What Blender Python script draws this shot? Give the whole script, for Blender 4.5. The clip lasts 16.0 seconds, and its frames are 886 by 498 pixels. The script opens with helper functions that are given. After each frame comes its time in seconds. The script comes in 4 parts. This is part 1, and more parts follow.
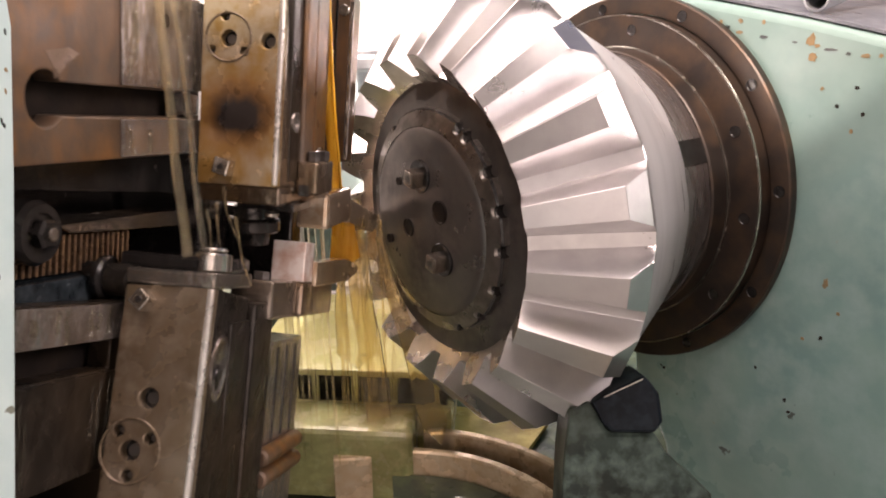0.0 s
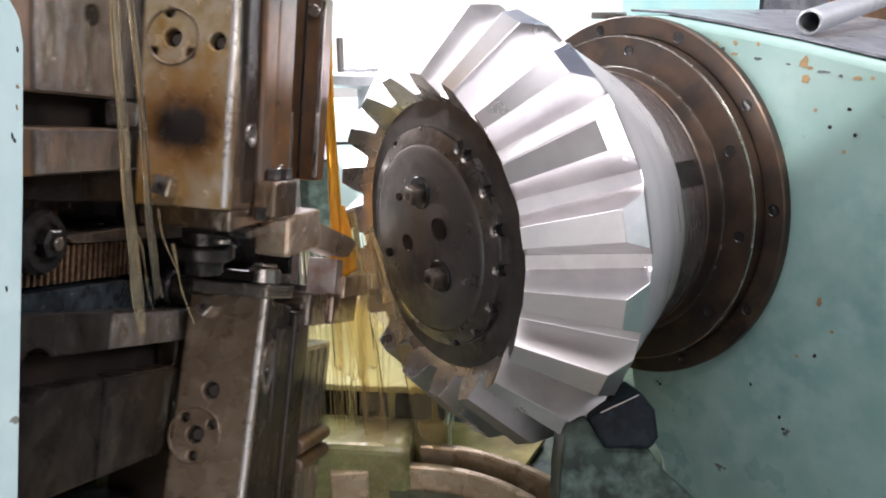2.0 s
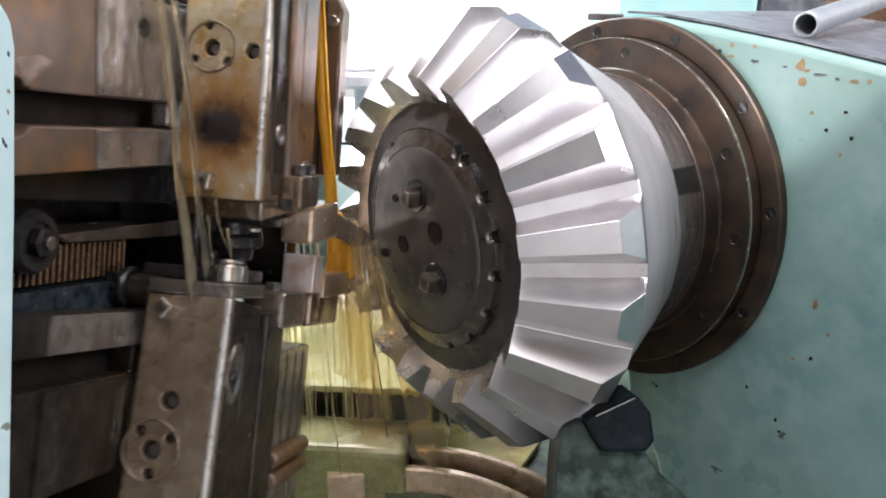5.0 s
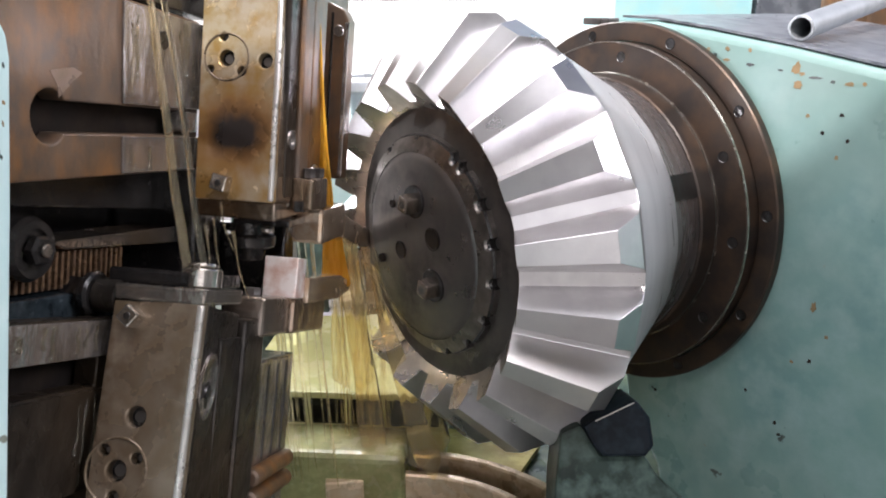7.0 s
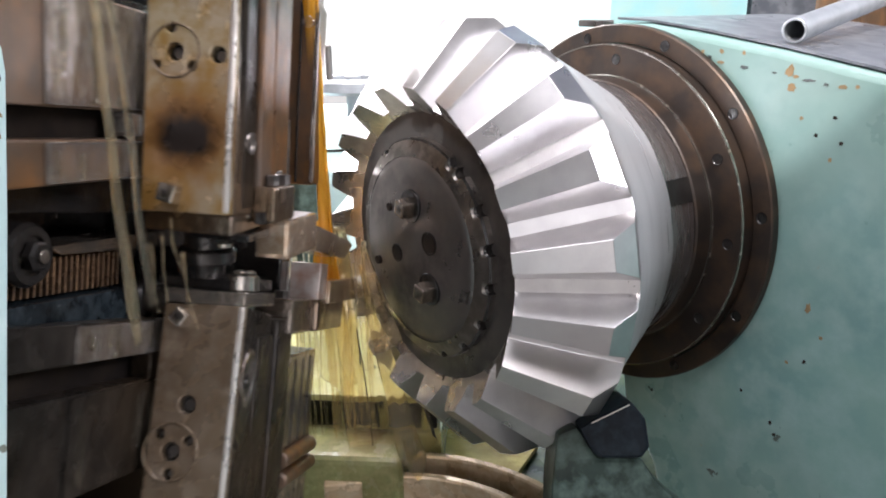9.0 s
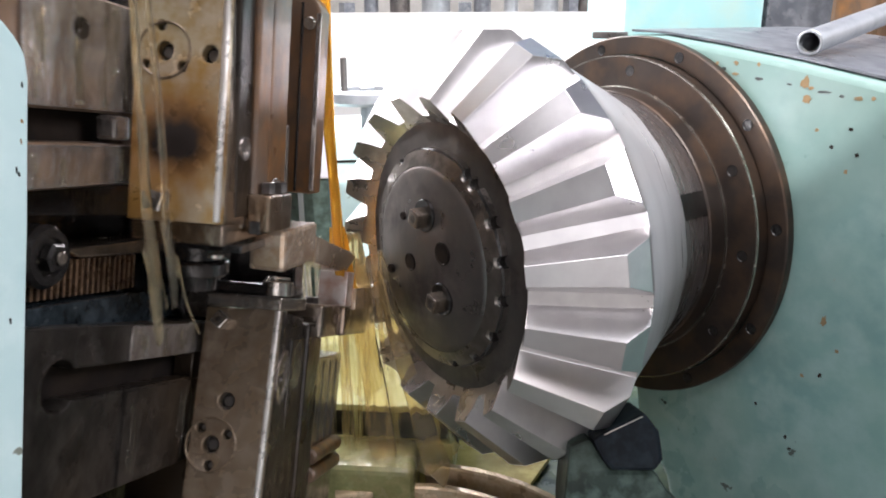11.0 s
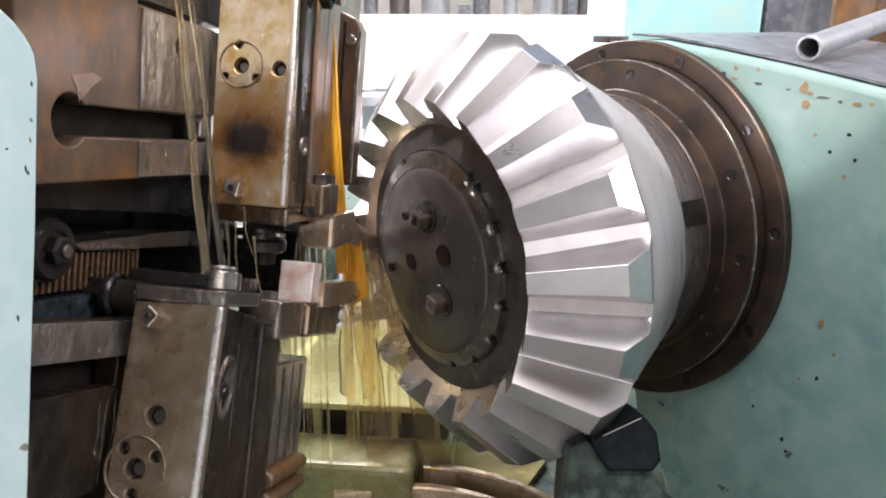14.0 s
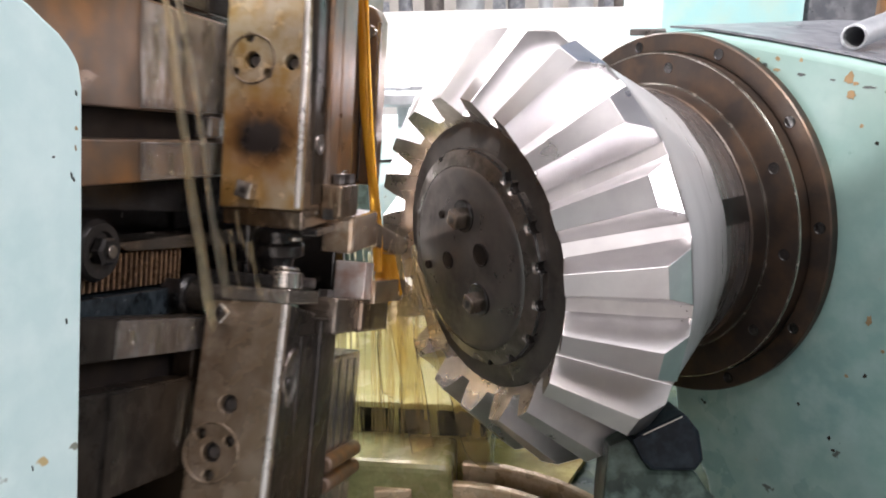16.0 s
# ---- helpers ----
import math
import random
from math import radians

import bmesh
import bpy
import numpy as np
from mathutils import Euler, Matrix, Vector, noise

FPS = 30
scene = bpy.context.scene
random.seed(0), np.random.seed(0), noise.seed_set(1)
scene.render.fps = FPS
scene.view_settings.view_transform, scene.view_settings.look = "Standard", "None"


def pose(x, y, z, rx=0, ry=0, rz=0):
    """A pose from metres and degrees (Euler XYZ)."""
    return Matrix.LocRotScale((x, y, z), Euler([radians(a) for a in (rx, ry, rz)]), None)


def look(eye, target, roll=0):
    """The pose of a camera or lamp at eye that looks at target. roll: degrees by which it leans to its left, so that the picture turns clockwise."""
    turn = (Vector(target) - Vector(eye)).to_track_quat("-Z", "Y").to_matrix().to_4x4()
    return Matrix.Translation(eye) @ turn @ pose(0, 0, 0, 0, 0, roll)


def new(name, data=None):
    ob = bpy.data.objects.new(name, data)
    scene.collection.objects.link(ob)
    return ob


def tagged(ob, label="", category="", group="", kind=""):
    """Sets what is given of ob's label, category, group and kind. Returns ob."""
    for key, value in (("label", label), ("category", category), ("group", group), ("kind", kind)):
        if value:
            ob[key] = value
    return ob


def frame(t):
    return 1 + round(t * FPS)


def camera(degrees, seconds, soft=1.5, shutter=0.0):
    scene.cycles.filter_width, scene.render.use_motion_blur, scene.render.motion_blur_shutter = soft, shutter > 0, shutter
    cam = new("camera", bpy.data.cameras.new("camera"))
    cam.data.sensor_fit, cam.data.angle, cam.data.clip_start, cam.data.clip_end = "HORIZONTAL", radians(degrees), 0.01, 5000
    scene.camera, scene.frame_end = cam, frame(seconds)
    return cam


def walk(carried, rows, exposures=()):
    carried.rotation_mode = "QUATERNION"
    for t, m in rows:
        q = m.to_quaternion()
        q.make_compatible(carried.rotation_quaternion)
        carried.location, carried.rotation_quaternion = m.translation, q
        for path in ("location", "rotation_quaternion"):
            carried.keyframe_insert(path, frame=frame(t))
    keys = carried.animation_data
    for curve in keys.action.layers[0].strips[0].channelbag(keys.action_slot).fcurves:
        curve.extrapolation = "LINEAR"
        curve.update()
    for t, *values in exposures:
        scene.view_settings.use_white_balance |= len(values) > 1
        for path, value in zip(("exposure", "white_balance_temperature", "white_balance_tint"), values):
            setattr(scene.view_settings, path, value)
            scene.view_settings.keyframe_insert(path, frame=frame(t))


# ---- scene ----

# camera: a hand-held phone that hardly leaves its place
cam = camera(62.0, 16.0, soft=1.9, shutter=0.5)
walk(cam, [
    (0, pose(0.0176, -1.1199, 0.3453, 70.647, 0.267, 0.483)),
    (0.5, pose(0.0160, -1.1210, 0.3452, 71.144, 0.267, 0.488)),
    (1, pose(0.0154, -1.1273, 0.3492, 71.560, 0.379, 0.378)),
    (1.5, pose(0.0162, -1.1311, 0.3509, 72.027, -0.019, 0.751)),
    (2, pose(0.0159, -1.1321, 0.3491, 71.887, -0.192, 0.436)),
    (2.5, pose(0.0153, -1.1289, 0.3487, 71.564, -0.410, 0.483)),
    (3, pose(0.0151, -1.1293, 0.3495, 71.759, -0.567, 0.254)),
    (3.5, pose(0.0143, -1.1282, 0.3522, 71.797, -0.573, 0.226)),
    (4, pose(0.0173, -1.1288, 0.3520, 71.741, -0.471, 0.337)),
    (6.5, pose(0.0197, -1.1247, 0.3583, 71.933, -0.017, 0.004)),
    (7, pose(0.0190, -1.1249, 0.3579, 72.001, 0.098, -0.032)),
    (7.5, pose(0.0214, -1.1244, 0.3593, 71.946, 0.267, 0.018)),
    (8, pose(0.0208, -1.1240, 0.3586, 71.915, 0.189, -0.114)),
    (8.5, pose(0.0214, -1.1240, 0.3610, 71.834, 0.421, 0.117)),
    (9, pose(0.0222, -1.1268, 0.3691, 71.761, 0.364, -0.248)),
    (11.5, pose(0.0195, -1.1308, 0.3646, 72.873, 0.476, 1.150)),
    (12, pose(0.0182, -1.1323, 0.3698, 72.864, 0.723, 1.381)),
    (12.5, pose(0.0191, -1.1337, 0.3678, 72.877, 0.705, 1.405)),
    (13, pose(0.0210, -1.1350, 0.3649, 73.068, 0.518, 1.413)),
    (13.5, pose(0.0156, -1.1354, 0.3651, 72.513, 0.103, 1.370)),
    (14, pose(0.0145, -1.1369, 0.3665, 72.880, -0.225, 0.667)),
    (14.5, pose(0.0153, -1.1347, 0.3700, 72.689, 0.781, 3.120)),
    (15, pose(0.0100, -1.1317, 0.3725, 72.373, 1.143, 3.124)),
    (15.5, pose(0.0111, -1.1342, 0.3660, 72.746, 1.226, 2.843)),
    (16, pose(0.0157, -1.1362, 0.3706, 72.579, 1.228, 3.261)),
], exposures=[(0.0, 0.0, 7700, 27), (0.5, 0.0, 7500, 25), (1.5, 0.0, 6600, 18), (3.0, 0.0, 6250, 14), (9.0, 0.0, 6250, 14), (13.0, 0.0, 6400, 15), (16.0, 0.0, 6550, 16)])

# ---- light: an open shed, sun on the yard behind, unseen area lamps added as fill ----
world = bpy.data.worlds.new("sky")
scene.world = world
world.use_nodes = True
wn = world.node_tree.nodes
sky = wn.new("ShaderNodeTexSky")
sky.sky_type, sky.sun_disc = "NISHITA", False
sky.sun_elevation, sky.sun_rotation = radians(52), radians(170)
sky.dust_density, sky.air_density, sky.ozone_density = 6.0, 0.7, 0.3
wn["Background"].inputs["Strength"].default_value = 0.15
world.node_tree.links.new(sky.outputs["Color"], wn["Background"].inputs["Color"])

sun = new("sun", bpy.data.lights.new("sun", "SUN"))
sun.data.energy, sun.data.angle, sun.data.color = 4.5, radians(0.6), (1.0, 0.97, 0.92)
sun.matrix_world = look((0, -3, 4), (0.5, 0, 0))


def fill_lamp(name, eye, target, w, h, power, color):
    lamp = new(name, bpy.data.lights.new(name, "AREA"))
    lamp.data.shape, lamp.data.size, lamp.data.size_y = "RECTANGLE", w, h
    lamp.data.energy, lamp.data.color = power, color
    lamp.matrix_world = look(eye, target)
    return lamp


# Added fill lamps out of view, placed to brighten the gear, head and tray.
fill_lamp("roof_fill", (-0.2, -0.72, 3.24), (-0.2, -0.72, 0.0), 1.9, 3.3, 104, (1.0, 0.97, 0.985))
fill_lamp("west_fill", (-3.25, -0.7, 2.70), (0.4, 0.0, 0.25), 1.4, 0.8, 36, (1.0, 0.975, 0.97))
fill_lamp("east_fill", (4.25, -0.9, 2.3), (0.3, 0.0, 0.1), 2.0, 1.6, 190, (0.98, 0.97, 1.0))
fill_lamp("south_fill", (0.1, -5.05, 0.65), (0.0, 0.0, 0.3), 3.0, 2.6, 25, (1.0, 0.965, 0.94))
fill_lamp("north_fill", (-0.9, 1.95, 1.3), (-0.2, 0.2, -0.4), 2.2, 1.4, 190, (1.0, 0.97, 0.95))

# ---- materials ----
def mat(name, base, rough=0.5, metal=0.0, var=(), scale=20.0, bump=0.0, bump_scale=80.0, spots=None, stretch=(1, 1, 1),
        rough_var=0.0, trans=0.0, ior=1.45, coat=0.0, coords="Object", depth=0.002):
    """base varied by two scales of noise towards the colours in var; spots: (colour, threshold, scale) of chips or stains."""
    m = bpy.data.materials.new(name)
    m.use_nodes = True
    nt, nodes = m.node_tree, m.node_tree.nodes
    b = nodes["Principled BSDF"]
    b.inputs["Roughness"].default_value, b.inputs["Metallic"].default_value = rough, metal
    b.inputs["Transmission Weight"].default_value, b.inputs["IOR"].default_value = trans, ior
    b.inputs["Coat Weight"].default_value, b.inputs["Coat Roughness"].default_value = coat, 0.08
    tex = nodes.new("ShaderNodeTexCoord")
    mp = nodes.new("ShaderNodeMapping")
    mp.inputs["Scale"].default_value = stretch
    nt.links.new(tex.outputs[coords], mp.inputs["Vector"])
    col = None

    def noise_node(s, detail=6.0, w=0.55):
        n = nodes.new("ShaderNodeTexNoise")
        n.inputs["Scale"].default_value, n.inputs["Detail"].default_value, n.inputs["Roughness"].default_value = s, detail, w
        nt.links.new(mp.outputs["Vector"], n.inputs["Vector"])
        return n

    def ramp(src, lo, hi):
        r = nodes.new("ShaderNodeMapRange")
        r.inputs["From Min"].default_value, r.inputs["From Max"].default_value = lo, hi
        nt.links.new(src, r.inputs["Value"])
        return r.outputs["Result"]

    def mix(fac, a, c):
        x = nodes.new("ShaderNodeMix")
        x.data_type = "RGBA"
        nt.links.new(fac, x.inputs["Factor"])
        if isinstance(a, tuple):
            x.inputs["A"].default_value = (*a, 1)
        else:
            nt.links.new(a, x.inputs["A"])
        x.inputs["B"].default_value = (*c, 1)
        return x.outputs["Result"]

    col = base
    for k, c in enumerate(var):
        n = noise_node(scale * (1.0, 3.7, 0.45)[k % 3])
        col = mix(ramp(n.outputs["Fac"], 0.42, 0.68), col, c)
    for c, thr, s in spots or ():
        n = noise_node(s, 3.0, 0.6)
        col = mix(ramp(n.outputs["Fac"], thr, thr + 0.03), col, c)
    if isinstance(col, tuple):
        b.inputs["Base Color"].default_value = (*col, 1)
    else:
        nt.links.new(col, b.inputs["Base Color"])
    if rough_var:
        n = noise_node(scale * 1.6)
        r = nodes.new("ShaderNodeMapRange")
        r.inputs["To Min"].default_value, r.inputs["To Max"].default_value = max(0.03, rough - rough_var), min(1, rough + rough_var)
        r.inputs["From Min"].default_value, r.inputs["From Max"].default_value = 0.3, 0.7
        nt.links.new(n.outputs["Fac"], r.inputs["Value"])
        nt.links.new(r.outputs["Result"], b.inputs["Roughness"])
    if bump:
        n = noise_node(bump_scale)
        bp = nodes.new("ShaderNodeBump")
        bp.inputs["Strength"].default_value, bp.inputs["Distance"].default_value = bump, depth
        nt.links.new(n.outputs["Fac"], bp.inputs["Height"])
        nt.links.new(bp.outputs["Normal"], b.inputs["Normal"])
        nt.links.new(bp.outputs["Normal"], b.inputs["Coat Normal"])
    return m


GEAR_STEEL = mat("machined_gear_steel", (0.77, 0.755, 0.765), 0.31, 1.0, ((0.66, 0.645, 0.655), (0.80, 0.79, 0.79)), 7, 0.0, 60, rough_var=0.05)
BACK_STEEL = mat("turned_gear_back_steel", (0.88, 0.89, 0.91), 0.30, 0.66, ((0.80, 0.81, 0.83),), 10, 0.02, 90, stretch=(4, 0.4, 0.4), rough_var=0.03)
RIM_STEEL = mat("worn_turned_rim_steel", (0.24, 0.22, 0.205), 0.30, 0.9, ((0.13, 0.118, 0.108), (0.32, 0.295, 0.27)), 14, 0.06, 150, rough_var=0.1)
NOSE_STEEL = mat("turned_nose_steel", (0.36, 0.335, 0.335), 0.28, 0.85, ((0.22, 0.195, 0.185),), 12, 0.05, 90, stretch=(4, 0.4, 0.4), rough_var=0.08)
TOE_STEEL = mat("oil_wet_tooth_ends", (0.46, 0.42, 0.40), 0.28, 0.9, ((0.34, 0.30, 0.28), (0.54, 0.50, 0.47)), 12, 0.1, 200, rough_var=0.1)
DARK_STEEL = mat("dark_oiled_steel", (0.155, 0.145, 0.138), 0.36, 0.75, ((0.08, 0.072, 0.068), (0.18, 0.16, 0.15)), 9, 0.08, 200, rough_var=0.12)
FLANGE_STEEL = mat("brown_oiled_flange_steel", (0.062, 0.050, 0.043), 0.38, 0.6, ((0.030, 0.025, 0.023), (0.10, 0.066, 0.046)), 5, 0.08, 90, rough_var=0.1, coat=0.0)
OILY_STEEL = mat("oil_wet_steel", (0.20, 0.185, 0.165), 0.18, 0.75, ((0.12, 0.098, 0.07), (0.34, 0.31, 0.28), (0.20, 0.12, 0.06)), 10, 0.7, 26,
                 stretch=(1, 1, 0.6), rough_var=0.14, coat=0.6, depth=0.006)
BROWN_STEEL = mat("rust_brown_oiled_steel", (0.115, 0.064, 0.032), 0.38, 0.25, ((0.07, 0.05, 0.038), (0.22, 0.095, 0.024), (0.14, 0.115, 0.095)), 9, 0.45, 20,
                  stretch=(1, 1, 0.7), rough_var=0.12, coat=0.15, depth=0.004)
WET_GREY = mat("wet_grey_plate_steel", (0.27, 0.24, 0.215), 0.12, 0.75, ((0.10, 0.08, 0.07), (0.40, 0.37, 0.35)), 20, 1.0, 32, stretch=(1, 1, 0.4),
               rough_var=0.10, coat=0.8, depth=0.006)
# Worn edges, pale and less metallic so highlights sit partly in the colour.
EDGE_STEEL = mat("worn_highlight_edge_steel", (0.70, 0.67, 0.63), 0.30, 0.7, ((0.50, 0.46, 0.41),), 18, 0.1, 120, rough_var=0.08)
BRIGHT_STEEL = mat("worn_bright_steel", (0.50, 0.47, 0.43), 0.22, 0.92, ((0.30, 0.26, 0.21),), 40, 0.1, 120, rough_var=0.08)
# Darker than the upper slide's steels; used mostly on the lower slide.
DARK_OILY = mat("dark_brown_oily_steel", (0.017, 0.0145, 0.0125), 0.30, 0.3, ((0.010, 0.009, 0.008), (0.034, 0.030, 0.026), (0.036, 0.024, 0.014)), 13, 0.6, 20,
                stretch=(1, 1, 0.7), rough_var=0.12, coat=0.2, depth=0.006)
PALE_GREY = mat("pale_lavender_grey_paint", (0.62, 0.60, 0.66), 0.4, 0.0, ((0.52, 0.50, 0.56), (0.70, 0.69, 0.73)), 6, 0.1, 30, rough_var=0.1)
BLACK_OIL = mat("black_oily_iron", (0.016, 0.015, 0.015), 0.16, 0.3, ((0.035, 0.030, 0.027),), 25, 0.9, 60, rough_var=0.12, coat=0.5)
# Near-black for the painted shade in slots and bores, and for paint chips.
SLOT_DARK = mat("slot_shade_and_chip_iron", (0.016, 0.013, 0.012), 0.4, 0.3, ((0.035, 0.026, 0.02),), 18, 0.2, 60)
BLUE_LEDGE = mat("oily_blue_grey_ledge", (0.02, 0.028, 0.034), 0.2, 0.3, ((0.012, 0.015, 0.018), (0.05, 0.065, 0.075)), 18, 0.4, 50, rough_var=0.1, coat=0.1)
GREEN_PAINT = mat("pale_green_machine_paint", (0.235, 0.385, 0.352), 0.34, 0.0, ((0.165, 0.305, 0.30), (0.29, 0.435, 0.42), (0.20, 0.305, 0.27)), 5, 0.10, 30,
                  spots=(((0.33, 0.20, 0.08), 0.70, 9), ((0.07, 0.09, 0.08), 0.715, 24)), rough_var=0.1, coat=0.25)
FRAME_PAINT = mat("light_green_frame_paint", (0.52, 0.68, 0.675), 0.42, 0.0, ((0.46, 0.63, 0.625), (0.58, 0.73, 0.72)), 6, 0.08, 40,
                  spots=(((0.20, 0.22, 0.18), 0.70, 22), ((0.45, 0.36, 0.18), 0.72, 15)), rough_var=0.1)
TEAL_PAINT = mat("teal_cabinet_paint", (0.30, 0.52, 0.53), 0.45, 0.0, ((0.26, 0.46, 0.47), (0.36, 0.50, 0.46)), 3, 0.05, 30, rough_var=0.1)
OLIVE = mat("oil_soaked_yellow_green_paint", (0.64, 0.61, 0.28), 0.26, 0.0, ((0.46, 0.46, 0.20), (0.68, 0.66, 0.36), (0.42, 0.35, 0.13)), 8, 0.25, 30,
            rough_var=0.12, coat=0.5)
# Darker copy of OLIVE for the tray's front lip.
LIP_PAINT = mat("dark_olive_paint", (0.32, 0.34, 0.15), 0.24, 0.0, ((0.20, 0.23, 0.10), (0.42, 0.42, 0.20), (0.16, 0.12, 0.05)), 14, 0.3, 30, rough_var=0.12, coat=0.5)
BED_PAINT = mat("oil_dark_green_bed_paint", (0.055, 0.075, 0.055), 0.3, 0.0, ((0.03, 0.038, 0.03), (0.10, 0.12, 0.07)), 6, 0.2, 30, rough_var=0.1, coat=0.4)
OIL_BED = mat("oil_flooded_olive_bed_paint", (0.50, 0.42, 0.14), 0.2, 0.0, ((0.30, 0.22, 0.07), (0.60, 0.50, 0.18)), 6, 0.2, 30, rough_var=0.1, coat=0.4)
# Dirty green paint, darkened further to hold shade in its colour.
ARM_PAINT = mat("dirty_shaded_green_paint", (0.045, 0.068, 0.06), 0.42, 0.0, ((0.012, 0.015, 0.014), (0.12, 0.175, 0.155), (0.03, 0.03, 0.022)), 9, 0.2, 30, rough_var=0.1, coat=0.0)
CLAMP_DARK = mat("blue_black_oily_iron", (0.010, 0.015, 0.022), 0.5, 0.0, ((0.006, 0.008, 0.011), (0.018, 0.028, 0.036)), 14, 0.3, 40, rough_var=0.1)
GRIME = mat("black_green_oil_grime", (0.022, 0.03, 0.028), 0.3, 0.0, ((0.05, 0.07, 0.064),), 30, 0.2, 60, coat=0.3)
RUST = mat("orange_rust_mark", (0.30, 0.20, 0.10), 0.6, 0.0, ((0.20, 0.15, 0.08),), 40, 0.3, 90)
RAIL = mat("tan_oiled_ring_rail", (0.60, 0.46, 0.30), 0.28, 0.25, ((0.44, 0.31, 0.18), (0.68, 0.56, 0.40)), 12, 0.15, 70, rough_var=0.1, coat=0.4)
AMBER = mat("amber_cutting_oil", (0.92, 0.50, 0.05), 0.08, 0.0, ((0.98, 0.62, 0.10), (0.75, 0.34, 0.02)), 22, 0.8, 30, stretch=(1, 1, 0.18), trans=0.35, ior=1.38, depth=0.004)
THIN_AMBER = mat("thin_amber_oil", (0.985, 0.88, 0.64), 0.05, 0.0, ((0.97, 0.82, 0.52),), 26, 0.7, 30, stretch=(1, 1, 0.2), trans=0.93, ior=1.36, depth=0.004)
PALE_OIL = mat("thin_pale_oil", (0.97, 0.90, 0.72), 0.04, 0.0, (), 30, 0.6, 50, stretch=(1, 1, 0.2), trans=0.97, ior=1.36)
GREY_PIPE = mat("galvanised_pipe_steel", (0.42, 0.44, 0.46), 0.42, 0.6, ((0.34, 0.36, 0.38),), 25, 0.1, 120, rough_var=0.1)
TOP_PLATE = mat("grey_scuffed_cover_plate", (0.16, 0.17, 0.19), 0.36, 0.4, ((0.11, 0.12, 0.14), (0.24, 0.25, 0.27)), 9, 0.15, 60, rough_var=0.12)
# Unseen floor, kept dark to cut the light it throws back.
DARK_FLOOR = mat("dark_workshop_floor", (0.13, 0.125, 0.115), 0.6, 0.0, ((0.08, 0.075, 0.07), (0.18, 0.17, 0.16)), 1.5, 0.2, 20)
CONCRETE = mat("yard_concrete", (0.34, 0.33, 0.31), 0.7, 0.0, ((0.24, 0.23, 0.21), (0.40, 0.39, 0.37)), 1.5, 0.2, 20)
WHITE_WALL = mat("white_limewash", (0.82, 0.82, 0.81), 0.8, 0.0, ((0.78, 0.78, 0.77),), 2.0, 0.1, 20)
# Grey held low to limit bounce off the unseen walls.
SHED_WALL = mat("grey_shed_plaster", (0.27, 0.27, 0.26), 0.8, 0.0, ((0.20, 0.20, 0.19), (0.32, 0.32, 0.31)), 1.2, 0.1, 15)
# Pale tone for a wet reflection painted on the upper ram plate.
PALE_GLEAM = mat("pale_gleam_steel", (0.27, 0.20, 0.16), 0.3, 0.5, ((0.18, 0.12, 0.08),), 40, 0.2, 80, rough_var=0.1)
SEG_BROWN = mat("brown_oiled_segment_steel", (0.15, 0.085, 0.048), 0.28, 0.4, ((0.08, 0.05, 0.035), (0.22, 0.13, 0.07)), 30, 0.2, 60, rough_var=0.1, coat=0.4)
TOOL_STEEL = mat("oil_wet_tan_tool_steel", (0.52, 0.40, 0.28), 0.2, 0.6, ((0.38, 0.22, 0.12), (0.62, 0.52, 0.42)), 20, 0.3, 50, rough_var=0.1, coat=0.5)
CARBIDE = mat("pale_ground_tool_steel", (0.74, 0.68, 0.65), 0.3, 0.2, ((0.52, 0.32, 0.25),), 40, 0.1, 120)


def turned(m, amount):
    """Lathe marks round the x axis stretch the highlights into fans."""
    b = m.node_tree.nodes["Principled BSDF"]
    tan = m.node_tree.nodes.new("ShaderNodeTangent")
    tan.direction_type, tan.axis = "RADIAL", "X"
    b.inputs["Anisotropic"].default_value = amount
    m.node_tree.links.new(tan.outputs["Tangent"], b.inputs["Tangent"])


def planed(m, fine, relief):
    """Tool marks that run along the teeth: lines of constant angle round the x axis."""
    nt, nodes = m.node_tree, m.node_tree.nodes
    b = nodes["Principled BSDF"]
    tex, sep, ang, com = (nodes.new(k) for k in ("ShaderNodeTexCoord", "ShaderNodeSeparateXYZ", "ShaderNodeMath", "ShaderNodeCombineXYZ"))
    ang.operation = "ARCTAN2"
    nt.links.new(tex.outputs["Object"], sep.inputs[0])
    nt.links.new(sep.outputs["Z"], ang.inputs[0])
    nt.links.new(sep.outputs["Y"], ang.inputs[1])
    nt.links.new(ang.outputs[0], com.inputs["X"])
    far = nodes.new("ShaderNodeMath")
    far.operation = "MULTIPLY"
    far.inputs[1].default_value = 0.03
    nt.links.new(sep.outputs["X"], far.inputs[0])
    nt.links.new(far.outputs[0], com.inputs["Y"])
    n = nodes.new("ShaderNodeTexNoise")
    n.inputs["Scale"].default_value, n.inputs["Detail"].default_value = fine, 4
    nt.links.new(com.outputs[0], n.inputs["Vector"])
    bp = nodes.new("ShaderNodeBump")
    bp.inputs["Strength"].default_value, bp.inputs["Distance"].default_value = relief, 0.001
    nt.links.new(n.outputs["Fac"], bp.inputs["Height"])
    nt.links.new(bp.outputs["Normal"], b.inputs["Normal"])


planed(GEAR_STEEL, 260, 0.10)
turned(BACK_STEEL, 0.6)
turned(RIM_STEEL, 0.6)
turned(NOSE_STEEL, 0.6)
turned(DARK_STEEL, 0.65)
